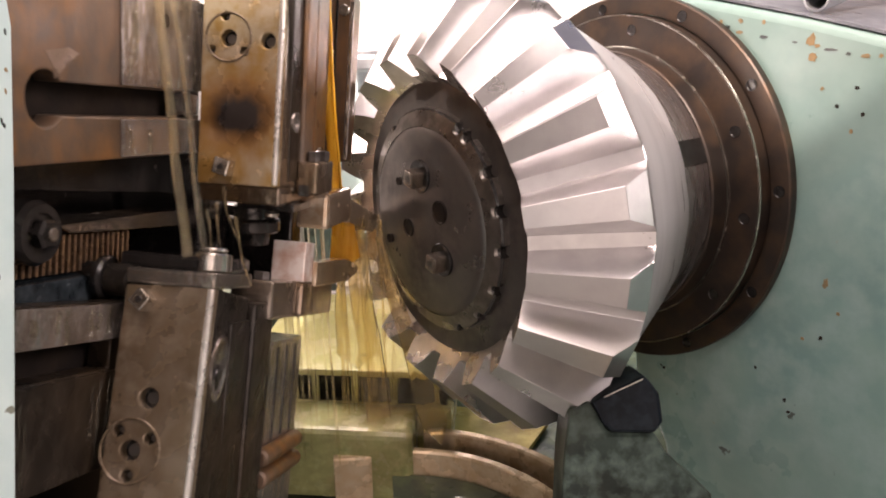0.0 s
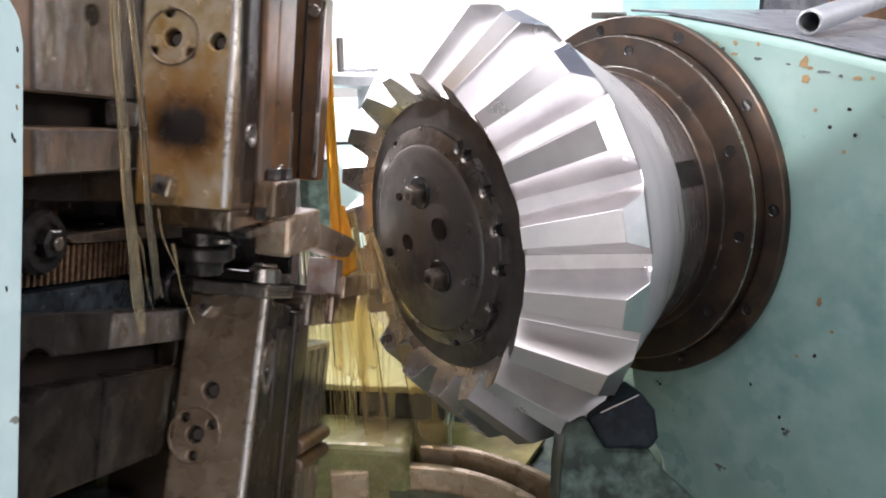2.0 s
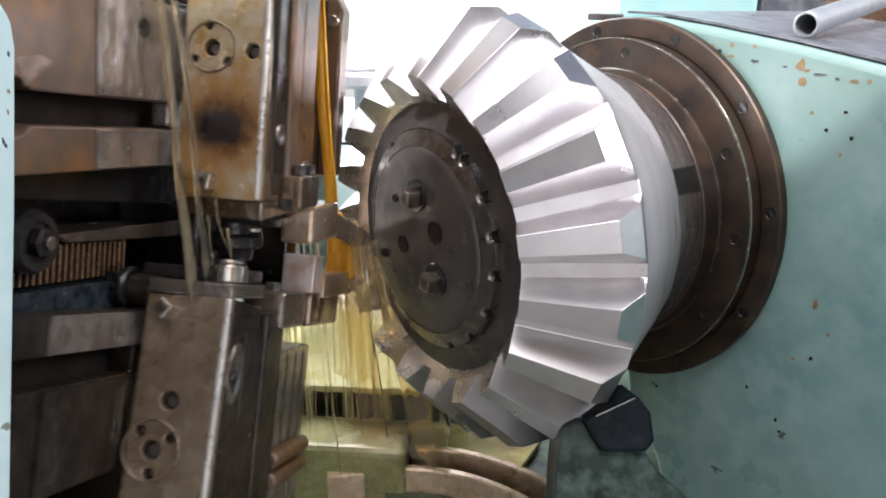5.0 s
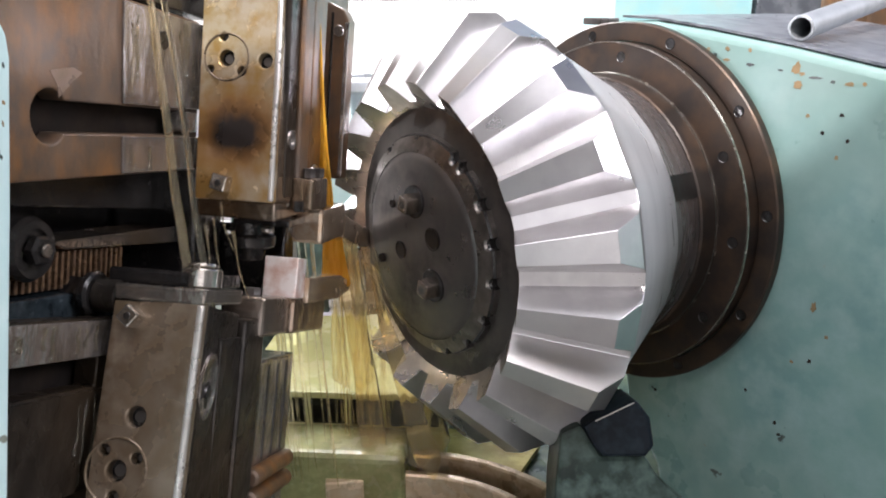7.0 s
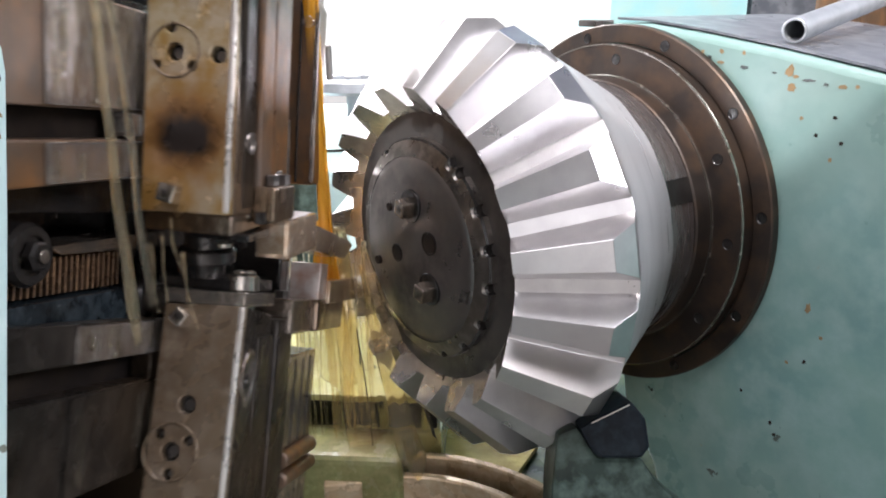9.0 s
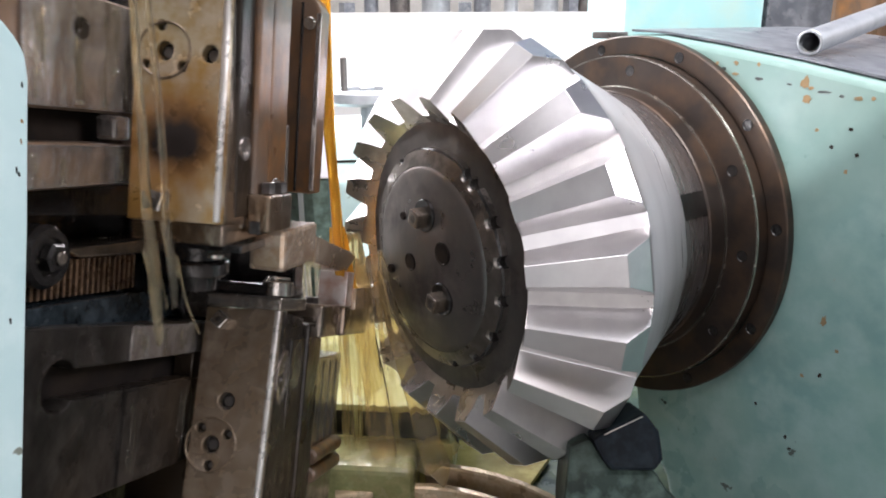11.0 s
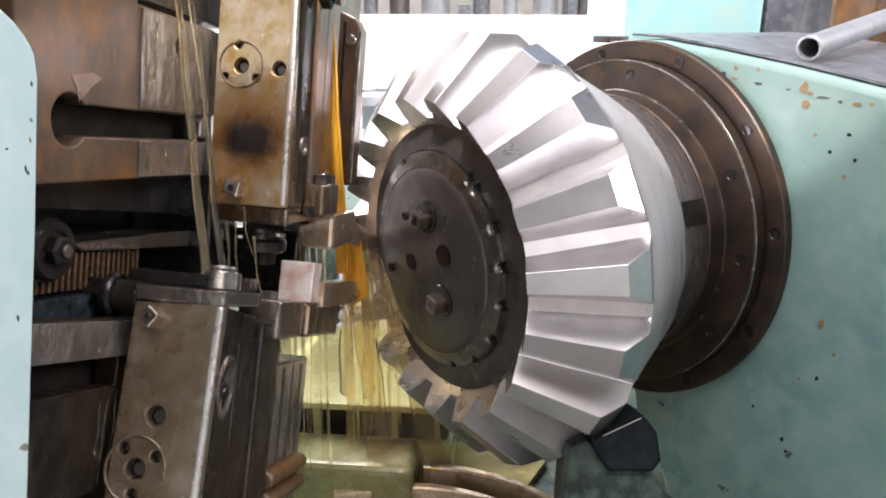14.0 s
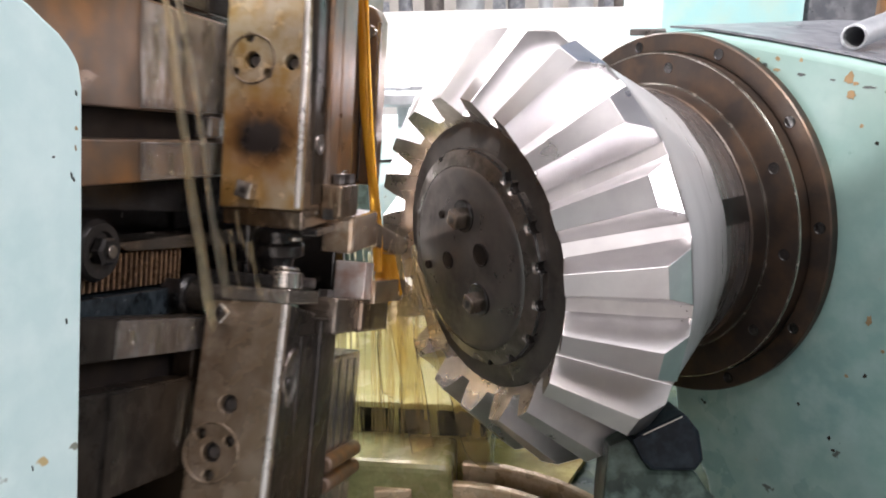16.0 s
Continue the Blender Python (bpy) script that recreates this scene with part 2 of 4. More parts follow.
for dull, level in ((ARM_PAINT, 0.15), (SLOT_DARK, 0.15), (CLAMP_DARK, 0.2), (FLANGE_STEEL, 0.25), (DARK_OILY, 0.25), (BLUE_LEDGE, 0.25)):
    dull.node_tree.nodes["Principled BSDF"].inputs["Specular IOR Level"].default_value = level


def slide_face(name, cx, cz, rx, rz):
    """Worn block face: yellow-brown oil stain on grey steel with one scorched patch of its own shape."""
    m = mat(name, (0.48, 0.41, 0.28), 0.25, 0.4, ((0.56, 0.53, 0.48), (0.36, 0.23, 0.07), (0.27, 0.15, 0.04)), 11, 0.25, 60, rough_var=0.12, coat=0.4)
    nt, nodes = m.node_tree, m.node_tree.nodes
    b = nodes["Principled BSDF"]
    old = b.inputs["Base Color"].links[0].from_socket
    tex = nodes.new("ShaderNodeTexCoord")
    sep = nodes.new("ShaderNodeSeparateXYZ")
    nt.links.new(tex.outputs["Object"], sep.inputs[0])
    n = nodes.new("ShaderNodeTexNoise")
    n.inputs["Scale"].default_value, n.inputs["Detail"].default_value = 45, 5
    nt.links.new(tex.outputs["Object"], n.inputs["Vector"])

    def op(kind, a, c):
        x = nodes.new("ShaderNodeMath")
        x.operation = kind
        for k, q in enumerate((a, c)):
            if isinstance(q, (int, float)):
                x.inputs[k].default_value = q
            else:
                nt.links.new(q, x.inputs[k])
        return x.outputs[0]

    dx = op("DIVIDE", op("SUBTRACT", sep.outputs["X"], cx), rx)
    dz = op("DIVIDE", op("SUBTRACT", sep.outputs["Z"], cz), rz)
    d = op("SQRT", op("ADD", op("MULTIPLY", dx, dx), op("MULTIPLY", dz, dz)), 0)
    d = op("ADD", d, op("MULTIPLY", op("SUBTRACT", n.outputs["Fac"], 0.5), 0.9))
    cur = old
    for lo, hi, c in ((2.0, 1.0, (0.24, 0.115, 0.032)), (1.35, 0.55, (0.028, 0.022, 0.02))):
        r = nodes.new("ShaderNodeMapRange")
        r.inputs["From Min"].default_value, r.inputs["From Max"].default_value = lo, hi
        nt.links.new(d, r.inputs["Value"])
        x = nodes.new("ShaderNodeMix")
        x.data_type = "RGBA"
        nt.links.new(r.outputs["Result"], x.inputs["Factor"])
        nt.links.new(cur, x.inputs["A"])
        x.inputs["B"].default_value = (*c, 1)
        cur = x.outputs["Result"]
    nt.links.new(cur, b.inputs["Base Color"])
    return m


SCORCHED = slide_face("stained_block_face_scorched", -0.033, -0.092, 0.038, 0.031)
# Lower block face, darker than the upper one.
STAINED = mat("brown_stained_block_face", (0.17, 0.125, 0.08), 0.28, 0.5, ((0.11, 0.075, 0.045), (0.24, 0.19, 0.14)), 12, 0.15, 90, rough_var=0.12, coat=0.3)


# ---- mesh helpers ----
def smooth(bm, angle=40, flat=2.0):
    big = max((fc.calc_area() for fc in bm.faces), default=0)
    for fc in bm.faces:
        fc.smooth = fc.calc_area() < flat * big
    lim = radians(angle)
    for e in bm.edges:
        e.smooth = len(e.link_faces) == 2 and e.calc_face_angle(0.0) < lim
    return bm


def box(x0, x1, y0, y1, z0, z1, bev=0.003, seg=2, m=None):
    bm = bmesh.new()
    bmesh.ops.create_cube(bm, size=1)
    bmesh.ops.scale(bm, vec=(x1 - x0, y1 - y0, z1 - z0), verts=bm.verts)
    bmesh.ops.translate(bm, vec=((x0 + x1) / 2, (y0 + y1) / 2, (z0 + z1) / 2), verts=bm.verts)
    if bev:
        bmesh.ops.bevel(bm, geom=list(bm.edges), offset=bev, segments=seg, affect="EDGES", profile=0.6)
    if m is not None:
        bmesh.ops.transform(bm, matrix=m, verts=bm.verts)
    return smooth(bm, 50, 0.02)


def lathe(profile, n=48, axis="x", close=False):
    """profile: (along, radius) pairs, turned round an axis."""
    bm = bmesh.new()
    rings = []
    for s, r in profile:
        ring = []
        for k in range(n):
            a = 2 * math.pi * k / n
            c, d = r * math.cos(a), r * math.sin(a)
            co = {"x": (s, c, d), "y": (d, s, c), "z": (c, d, s)}[axis]
            ring.append(bm.verts.new(co))
            if r < 1e-6:
                break
        rings.append(ring)
    if close:
        rings.append(rings[0])
    for a, b in zip(rings, rings[1:]):
        for k in range(n):
            q = (k + 1) % n
            vs = [a[k % len(a)], a[q % len(a)], b[q % len(b)], b[k % len(b)]]
            vs = list(dict.fromkeys(vs))
            if len(vs) > 2:
                bm.faces.new(vs)
    bmesh.ops.recalc_face_normals(bm, faces=bm.faces)
    return smooth(bm, 32)


def rod(r, y0, y1, axis="y", n=20, bev=0.0015, at=(0, 0, 0), hollow=0.0):
    b = min(bev, r * 0.3)
    if hollow:
        prof = [(y0, hollow), (y0, r - b), (y0 + b, r), (y1 - b, r), (y1, r - b), (y1, hollow)]
        bm = lathe(prof, n, axis, True)
    else:
        bm = lathe([(y0, 0), (y0, r - b), (y0 + b, r), (y1 - b, r), (y1, r - b), (y1, 0)], n, axis)
    bmesh.ops.translate(bm, vec=at, verts=bm.verts)
    return bm


def prism(outline, lo, hi, axis="x", bev=0.0, holes=()):
    """A plate of any outline, with real openings where holes (loops) are given, extruded along an axis."""
    bm = bmesh.new()

    def put(a, b, t):
        return {"x": (t, a, b), "y": (a, t, b), "z": (a, b, t)}[axis]

    edges = []
    for loop in (outline, *holes):
        vs = [bm.verts.new(put(a, b, lo)) for a, b in loop]
        edges += [bm.edges.new((vs[k], vs[(k + 1) % len(vs)])) for k in range(len(vs))]
    if holes:
        bmesh.ops.triangle_fill(bm, use_beauty=True, edges=edges)
    else:
        bm.faces.new([e.verts[0] for e in edges])
    geo = bmesh.ops.extrude_face_region(bm, geom=list(bm.faces))
    d = {"x": (hi - lo, 0, 0), "y": (0, hi - lo, 0), "z": (0, 0, hi - lo)}[axis]
    bmesh.ops.translate(bm, vec=d, verts=[g for g in geo["geom"] if isinstance(g, bmesh.types.BMVert)])
    bmesh.ops.recalc_face_normals(bm, faces=bm.faces)
    if bev:
        sharp = [e for e in bm.edges if len(e.link_faces) == 2 and e.calc_face_angle(0) > 0.6]
        bmesh.ops.bevel(bm, geom=sharp, offset=bev, segments=2, affect="EDGES", profile=0.6)
    bm.normal_update()
    smooth(bm, 40, 0.05)
    for fc in bm.faces:
        if max(abs(c) for c in fc.normal) > 0.9999:
            fc.smooth = False
    return bm


def rounded_slab(outline, lo, hi, c):
    """A thick slab along x whose front outline is rounded over by c."""
    n = len(outline)
    nor = []
    for k in range(n):
        (x0, z0), (x1, z1), (x2, z2) = outline[k - 1], outline[k], outline[(k + 1) % n]
        ex, ez = (x2 - x0), (z2 - z0)
        q = math.hypot(ex, ez)
        nor.append((ez / q, -ex / q))
    if sum(a[0] * b[1] - b[0] * a[1] for a, b in zip(outline, outline[1:] + outline[:1])) > 0:
        nor = [(-a, -b) for a, b in nor]
    bm = bmesh.new()
    rings = []
    for d, x in [(c * (1 - math.sin(a)), lo + c * (1 - math.cos(a))) for a in (0, 0.4, 0.8, 1.2, math.pi / 2)] + [(0, hi)]:
        rings.append([bm.verts.new((x, p[0] + m[0] * d, p[1] + m[1] * d)) for p, m in zip(outline, nor)])
    for r0, r1 in zip(rings, rings[1:]):
        for k in range(n):
            bm.faces.new((r0[k], r0[(k + 1) % n], r1[(k + 1) % n], r1[k]))
    caps = [bm.faces.new(rings[0]), bm.faces.new(rings[-1])]
    bmesh.ops.recalc_face_normals(bm, faces=bm.faces)
    smooth(bm, 35)
    for fc in caps:
        fc.smooth = False
    return bm


def circle(cx, cz, r, n=20, a0=0.0, a1=360.0):
    full = abs(a1 - a0) >= 360
    return [(cx + r * math.cos(radians(a0 + (a1 - a0) * k / (n if full else n - 1))),
             cz + r * math.sin(radians(a0 + (a1 - a0) * k / (n if full else n - 1)))) for k in range(n)]


def join(*bms):
    out = bmesh.new()
    for b in bms:
        me = bpy.data.meshes.new("tmp")
        b.to_mesh(me)
        b.free()
        out.from_mesh(me)
        bpy.data.meshes.remove(me)
    return out


def tube(points, radii, n=10, wob=0.0, flat=1.0, seed=0):
    """A strand along points with its own radius at each, slightly uneven."""
    bm = bmesh.new()
    rnd = random.Random(seed)
    rings = []
    for p, r in zip(points, radii):
        rr = r * (1 + wob * (rnd.random() - 0.5))
        rings.append([bm.verts.new((p[0] + rr * math.cos(2 * math.pi * k / n), p[1] + flat * rr * math.sin(2 * math.pi * k / n), p[2]))
                      for k in range(n)])
    for a, b in zip(rings, rings[1:]):
        for k in range(n):
            bm.faces.new((a[k], a[(k + 1) % n], b[(k + 1) % n], b[k]))
    bm.faces.new(rings[0])
    bm.faces.new(rings[-1])
    bmesh.ops.recalc_face_normals(bm, faces=bm.faces)
    return smooth(bm, 80)


def mesh(name, bm, material):
    me = bpy.data.meshes.new(name)
    bm.to_mesh(me)
    bm.free()
    me.materials.append(material)
    return me


def part(name, bm, material, parent, label="", m=None):
    ob = new(name, mesh(name, bm, material))
    ob.parent = parent
    if m is not None:
        ob.matrix_basis = m
    return tagged(ob, label)


def thing(name, m, label, category, group="", kind=""):
    ob = new(name)
    ob.empty_display_size = 0.05
    ob.matrix_basis = m
    return tagged(ob, label, category, group, kind)


def whole(name, bm, material, label, category, m=None, group="", kind=""):
    ob = new(name, mesh(name, bm, material))
    if m is not None:
        ob.matrix_basis = m
    return tagged(ob, label, category, group, kind)


SPINDLE = pose(0, 0, 0, 0, 0, 35.19)      # x runs back along the work spindle


def gear_turn(t):
    return pose(0, 0, 0, 0.513 * (t - 7.0), 0, 35.19)


PERIOD = 1.1515
UP_DIR, LOW_DIR = Vector((0.167, 0.972, -0.167)).normalized(), Vector((0.149, 0.920, -0.362)).normalized()


def upper_slide(t):
    p = 2 * math.pi * (t - 2.4532) / PERIOD
    s = 0.095 * (math.cos(p) - 0.085 * math.cos(2 * p))
    at = Vector((-0.221, -0.241, 0.312)) + UP_DIR * s + Vector((-0.0034, -0.0004, 0.0139)) * (t - 8) / 8
    return pose(*at, -9.6, 3.0, -9.75)


def lower_slide(t):
    p = 2 * math.pi * (t - 3.0133) / PERIOD
    s = 0.095 * (math.cos(p) + 0.074 * math.cos(2 * p))
    at = Vector((-0.300, -0.311, 0.013)) + LOW_DIR * s + Vector((0.0053, 0.0016, 0.0138)) * (t - 8) / 8
    return pose(*at, -21.2, 1.5, -9.2)


def cradle_pose(t):
    return Matrix.Translation(Vector((0.001, 0.0006, 0.0138)) * (t - 8) / 8) @ pose(-0.262, -0.276, 0.125, -15.4, 2.0, -9.5)


# ---- the shed: floor, walls and roof added unseen round the machine, white wall in the yard ----
FLOOR = -1.15
tagged(whole("floor", box(-7, 7, -5, 2.0, FLOOR - 0.2, FLOOR, 0), DARK_FLOOR, "unseen dark grey concrete workshop floor", "floor"), kind="structure")
tagged(whole("ground", box(-60, 60, 2.0, 90, FLOOR - 0.25, FLOOR - 0.02, 0), CONCRETE, "sunlit concrete yard behind the shed", "ground"), kind="structure")
def wall(name, outline, hole, lo, hi, axis, label, category="wall"):
    """A wall or roof slab with one opening (a, b ranges) cut for a lamp."""
    (a0, a1), (b0, b1) = hole
    bm = prism(outline, lo, hi, axis, 0.0, [[(a0, b0), (a1, b0), (a1, b1), (a0, b1)]])
    return whole(name, bm, SHED_WALL, label, category, kind="structure")


wall("wall_west", [(-5, FLOOR), (2.0, FLOOR), (2.0, 3.2), (-5, 3.2)], ((-1.4, 0.0), (2.30, 3.10)), -3.4, -3.2, "x", "unseen grey plastered wall with a high opening added for a lamp")
wall("wall_east", [(-5, FLOOR), (2.0, FLOOR), (2.0, 3.2), (-5, 3.2)], ((-1.9, 0.1), (1.50, 3.10)), 4.2, 4.4, "x", "unseen grey plastered wall with a large opening added for a lamp")
wall("wall_south", [(-3.4, FLOOR), (4.4, FLOOR), (4.4, 3.2), (-3.4, 3.2)], ((-1.4, 1.6), (FLOOR + 0.3, 2.0)), -5.2, -5.0, "y", "unseen grey plastered wall with a wide opening added for a lamp")
# Unseen roof slab, added to keep the sun off the machine.
wall("ceiling", [(-3.4, -5.2), (4.4, -5.2), (4.4, 1.6), (-3.4, 1.6)], ((-1.15, 0.75), (-2.40, 0.95)), 3.2, 3.3, "z", "unseen grey roof slab with an opening added for a lamp", "ceiling")
tagged(whole("wall_north", box(-4.5, 4.5, 4.15, 4.35, FLOOR, 0.415, 0.004), WHITE_WALL, "low white sunlit yard wall", "wall"), kind="structure")
tagged(whole("backdrop", box(-30, 30, 12, 12.2, FLOOR, 5.0, 0), SHED_WALL, "grey hazy wall of a far building", "backdrop"), kind="structure")


# blanks and scrap standing on the yard wall
def blank(x, r, h, material, label):
    ob = thing("steel_blank", pose(x, 4.25, 0.415), label, "steel blank", "steel blanks on the yard wall")
    part("body", rod(r, 0, h, "z", 28, 0.006), material, ob)
    part("rim", rod(r * 1.03, h * 0.72, h * 0.76, "z", 28, 0.003), material, ob)
    return ob


for bx, br, bh, bmat in ((-0.55, 0.05, 0.16, TOP_PLATE), (-0.35, 0.07, 0.20, DARK_STEEL), (-0.10, 0.10, 0.26, GREY_PIPE), (0.22, 0.06, 0.15, TOP_PLATE),
                         (0.42, 0.05, 0.19, GREY_PIPE), (0.66, 0.085, 0.24, GREY_PIPE), (0.93, 0.06, 0.16, DARK_STEEL)):
    blank(bx, br, bh, bmat, "turned grey steel blank standing on the white wall")
for k, (bx, bw) in enumerate(((0.10, 0.09), (0.83, 0.07), (-0.72, 0.08), (1.08, 0.12))):
    whole("scrap_block", box(-bw / 2, bw / 2, -0.06, 0.06, 0, 0.07 + 0.03 * (k % 2), 0.006), TOP_PLATE,
          "grey offcut of steel lying on the white wall", "steel offcut", pose(bx, 4.25, 0.415, 0, 0, 13 * k), "steel offcuts on the wall")


# ---- work head: green casting, flange rings, spindle nose ----
head = thing("work_head", SPINDLE, "pale green painted cast work head with chipped paint", "work head")
outline = circle(0, 0, 0.339, 26, 86, -98)
outline += [(-0.06, -0.40), (-0.14, -0.50), (-0.18, -0.62), (-0.18, -1.14), (-1.3, -1.14), (-1.3, 0.02), (-0.90, 0.165), (-0.62, 0.237), (-0.446, 0.279),
            (-0.303, 0.304), (-0.159, 0.325), (-0.05, 0.338)]
part("casting", rounded_slab(outline, 0.437, 0.95, 0.014), GREEN_PAINT, head)
part("flange_ring", lathe([(0.437, 0.305), (0.437, 0.3372), (0.4225, 0.3372), (0.420, 0.335), (0.420, 0.305)], 96, "x", True), FLANGE_STEEL, head,
     "dark brown oiled outer flange ring")
part("inner_ring", lathe([(0.425, 0.2515), (0.425, 0.3025), (0.396, 0.3025), (0.393, 0.3005), (0.393, 0.2515)], 96, "x", True), FLANGE_STEEL, head,
     "brown oiled inner flange ring")
part("bright_edge", lathe([(0.3965, 0.3015), (0.3965, 0.3040), (0.3930, 0.3032), (0.3930, 0.3015)], 96, "x", True), BRIGHT_STEEL, head, "thin bright worn edge")
part("collar", lathe([(0.3585, 0.20), (0.3585, 0.2425), (0.3610, 0.2450), (0.3905, 0.2485), (0.3905, 0.20)], 96, "x", True), FLANGE_STEEL, head, "dark brown sloping collar")
part("bright_edge", lathe([(0.3935, 0.2490), (0.3935, 0.2512), (0.3905, 0.2512), (0.3905, 0.2490)], 96, "x", True), BRIGHT_STEEL, head, "thin bright worn edge")


def cap_screw(parent, s, r, a, size):
    y, z = r * math.cos(radians(a)), r * math.sin(radians(a))
    # Black disc and head on the uncut ring imitate a dark open hole.
    sc = part("hole_shade", lathe([(s + 0.001, size), (s - 0.0012, size), (s - 0.0012, size * 0.92), (s - 0.0004, size * 0.85), (s - 0.0004, 0)], 20, "x"), BLACK_OIL,
              parent, m=pose(0, y, z))
    part("screw_head", rod(size * 0.5, s - 0.0010, s + 0.002, "x", 6, 0.0002), BLACK_OIL, sc)


for a in (76, 108.5, 140, 171, 203, 235, 44):
    cap_screw(head, 0.420, 0.319, a, 0.0095)
for a in (94, 151, 179.5, 210, 66):
    cap_screw(head, 0.393, 0.279, a, 0.0095)



def chip(y, z, ry, rz, material, name, seed):
    """A flake of bare or rusted metal showing through the paint."""
    rn = random.Random(seed)
    ring = []
    for k in range(14):
        a = 2 * math.pi * k / 14
        f = 0.65 + 0.6 * rn.random()
        ring.append((y + ry * f * math.cos(a), z + rz * f * math.sin(a)))
    part(name, prism(ring, 0.4362, 0.4372, "x"), material, head)


CHIPS = ((-0.401, -0.079, 0.005, 0.009), (-0.368, -0.296, 0.003, 0.004), (-0.378, -0.314, 0.003, 0.003), (-0.427, -0.119, 0.003, 0.003),
         (-0.408, -0.167, 0.003, 0.004), (-0.410, 0.179, 0.003, 0.003), (-0.398, 0.153, 0.003, 0.003), (-0.396, 0.214, 0.003, 0.003),
         (-0.372, 0.186, 0.003, 0.003), (-0.380, -0.179, 0.003, 0.003), (-0.310, -0.261, 0.003, 0.003), (-0.126, -0.343, 0.003, 0.003))
RUSTS = ((-0.319, 0.274, 0.007, 0.010), (-0.325, 0.251, 0.006, 0.007), (-0.200, 0.298, 0.004, 0.004), (-0.240, 0.297, 0.003, 0.003),
         (-0.130, 0.299, 0.004, 0.003), (-0.165, 0.296, 0.003, 0.003), (-0.420, 0.259, 0.003, 0.003), (-0.347, 0.208, 0.003, 0.003))
for k, (y, z, ry, rz) in enumerate(CHIPS):
    chip(y, z, ry, rz, SLOT_DARK if k % 3 else RUST, "paint_chip", 200 + k)
for k, (y, z, ry, rz) in enumerate(RUSTS):
    chip(y, z, ry, rz, RUST, "rust_mark", 300 + k)

rn = random.Random(8)
for k in range(13):
    y = 0.0 - 0.43 * (k + rn.random()) / 13
    chip(y, 0.322 + 0.115 * y - 0.013 - 0.008 * rn.random(), 0.003 + 0.007 * rn.random(), 0.0015 + 0.0015 * rn.random(), (GRIME, RUST)[k % 3 == 0], "edge_scuff", 500 + k)

# cover plate on the casting, with the loose pipe on it
def strip(ridge, x0, x1, th):
    """A bent sheet along x over a ridge line in (y, z)."""
    bm = bmesh.new()
    rows = [[bm.verts.new((x, y, z + d)) for x, d in ((x0, 0), (x1, 0), (x1, th), (x0, th))] for y, z in ridge]
    for a, b in zip(rows, rows[1:]):
        for k in range(4):
            bm.faces.new((a[k], a[(k + 1) % 4], b[(k + 1) % 4], b[k]))
    bm.faces.new(rows[0])
    bm.faces.new(rows[-1])
    bmesh.ops.recalc_face_normals(bm, faces=bm.faces)
    return bm


cover = thing("cover_plate", SPINDLE, "scuffed grey steel cover plate on the work head", "cover plate")
ridge = [(-1.25, 0.045), (-0.90, 0.168), (-0.62, 0.240), (-0.446, 0.2815), (-0.303, 0.3065), (-0.159, 0.3275), (-0.05, 0.3405), (0.03, 0.344)]
part("sheet", strip(ridge, 0.446, 0.96, 0.004), TOP_PLATE, cover)
part("clip", box(0.43, 0.46, 0.05, 0.115, 0.330, 0.343, 0.003), DARK_STEEL, cover, "dark steel edge clip")
pipe_dir = Vector((0.279, 0.279, 0.049)).normalized()
pipe = whole("steel_pipe", rod(0.0188, 0, 0.60, "z", 32, 0.001, hollow=0.0152), GREY_PIPE, "short grey steel pipe lying on the cover plate", "pipe",
             Matrix.Translation((0.553, 0.022, 0.3305)) @ pipe_dir.to_track_quat("Z", "X").to_matrix().to_4x4())

# teal cabinet, rusty bracket behind
cabinet = thing("teal_cabinet", pose(0.53, 1.18, FLOOR, 0, 0, 3), "teal painted machine cabinet behind the work head", "cabinet")
part("body", box(0, 0.42, 0, 0.5, 0, 2.2, 0.01), TEAL_PAINT, cabinet)
part("door", box(0.44, 1.3, 0.02, 0.5, 0, 2.2, 0.008), TOP_PLATE, cabinet, "grey reflective side panel")
part("hinge", rod(0.008, 1.3, 1.42, "z", 12, 0.001, (0.432, -0.004, 0)), DARK_STEEL, cabinet)
bracket = thing("rusty_bracket", pose(1.10, 0.80, 0.22, 0, 0, 30), "rusty cast bracket standing behind the work head", "bracket")
part("body", box(-0.12, 0.16, -0.05, 0.08, -1.37, 0.35, 0.015), BROWN_STEEL, bracket)
part("lug", rod(0.035, -0.09, 0.02, "y", 16, 0.004, (0.0, 0, 0.06)), BROWN_STEEL, bracket)

# ---- the bevel gear on its arbor ----
gear = thing("bevel_gear", SPINDLE, "large bright toothed steel gear with oily tooth ends", "gear")
TEETH, PHASE = 19, 15.79
# tooth corners: place along the axis, radius, degrees from the tooth's middle
TOE_TIP, TOE_ROOT = (-0.0397, 0.2570, 3.15), (-0.0110, 0.2264, 6.95)
HEEL_TIP, HEEL_KNEE, HEEL_ROOT = (0.0471, 0.3550, 3.40), (0.0885, 0.3564, 5.89), (0.1120, 0.3392, 7.85)


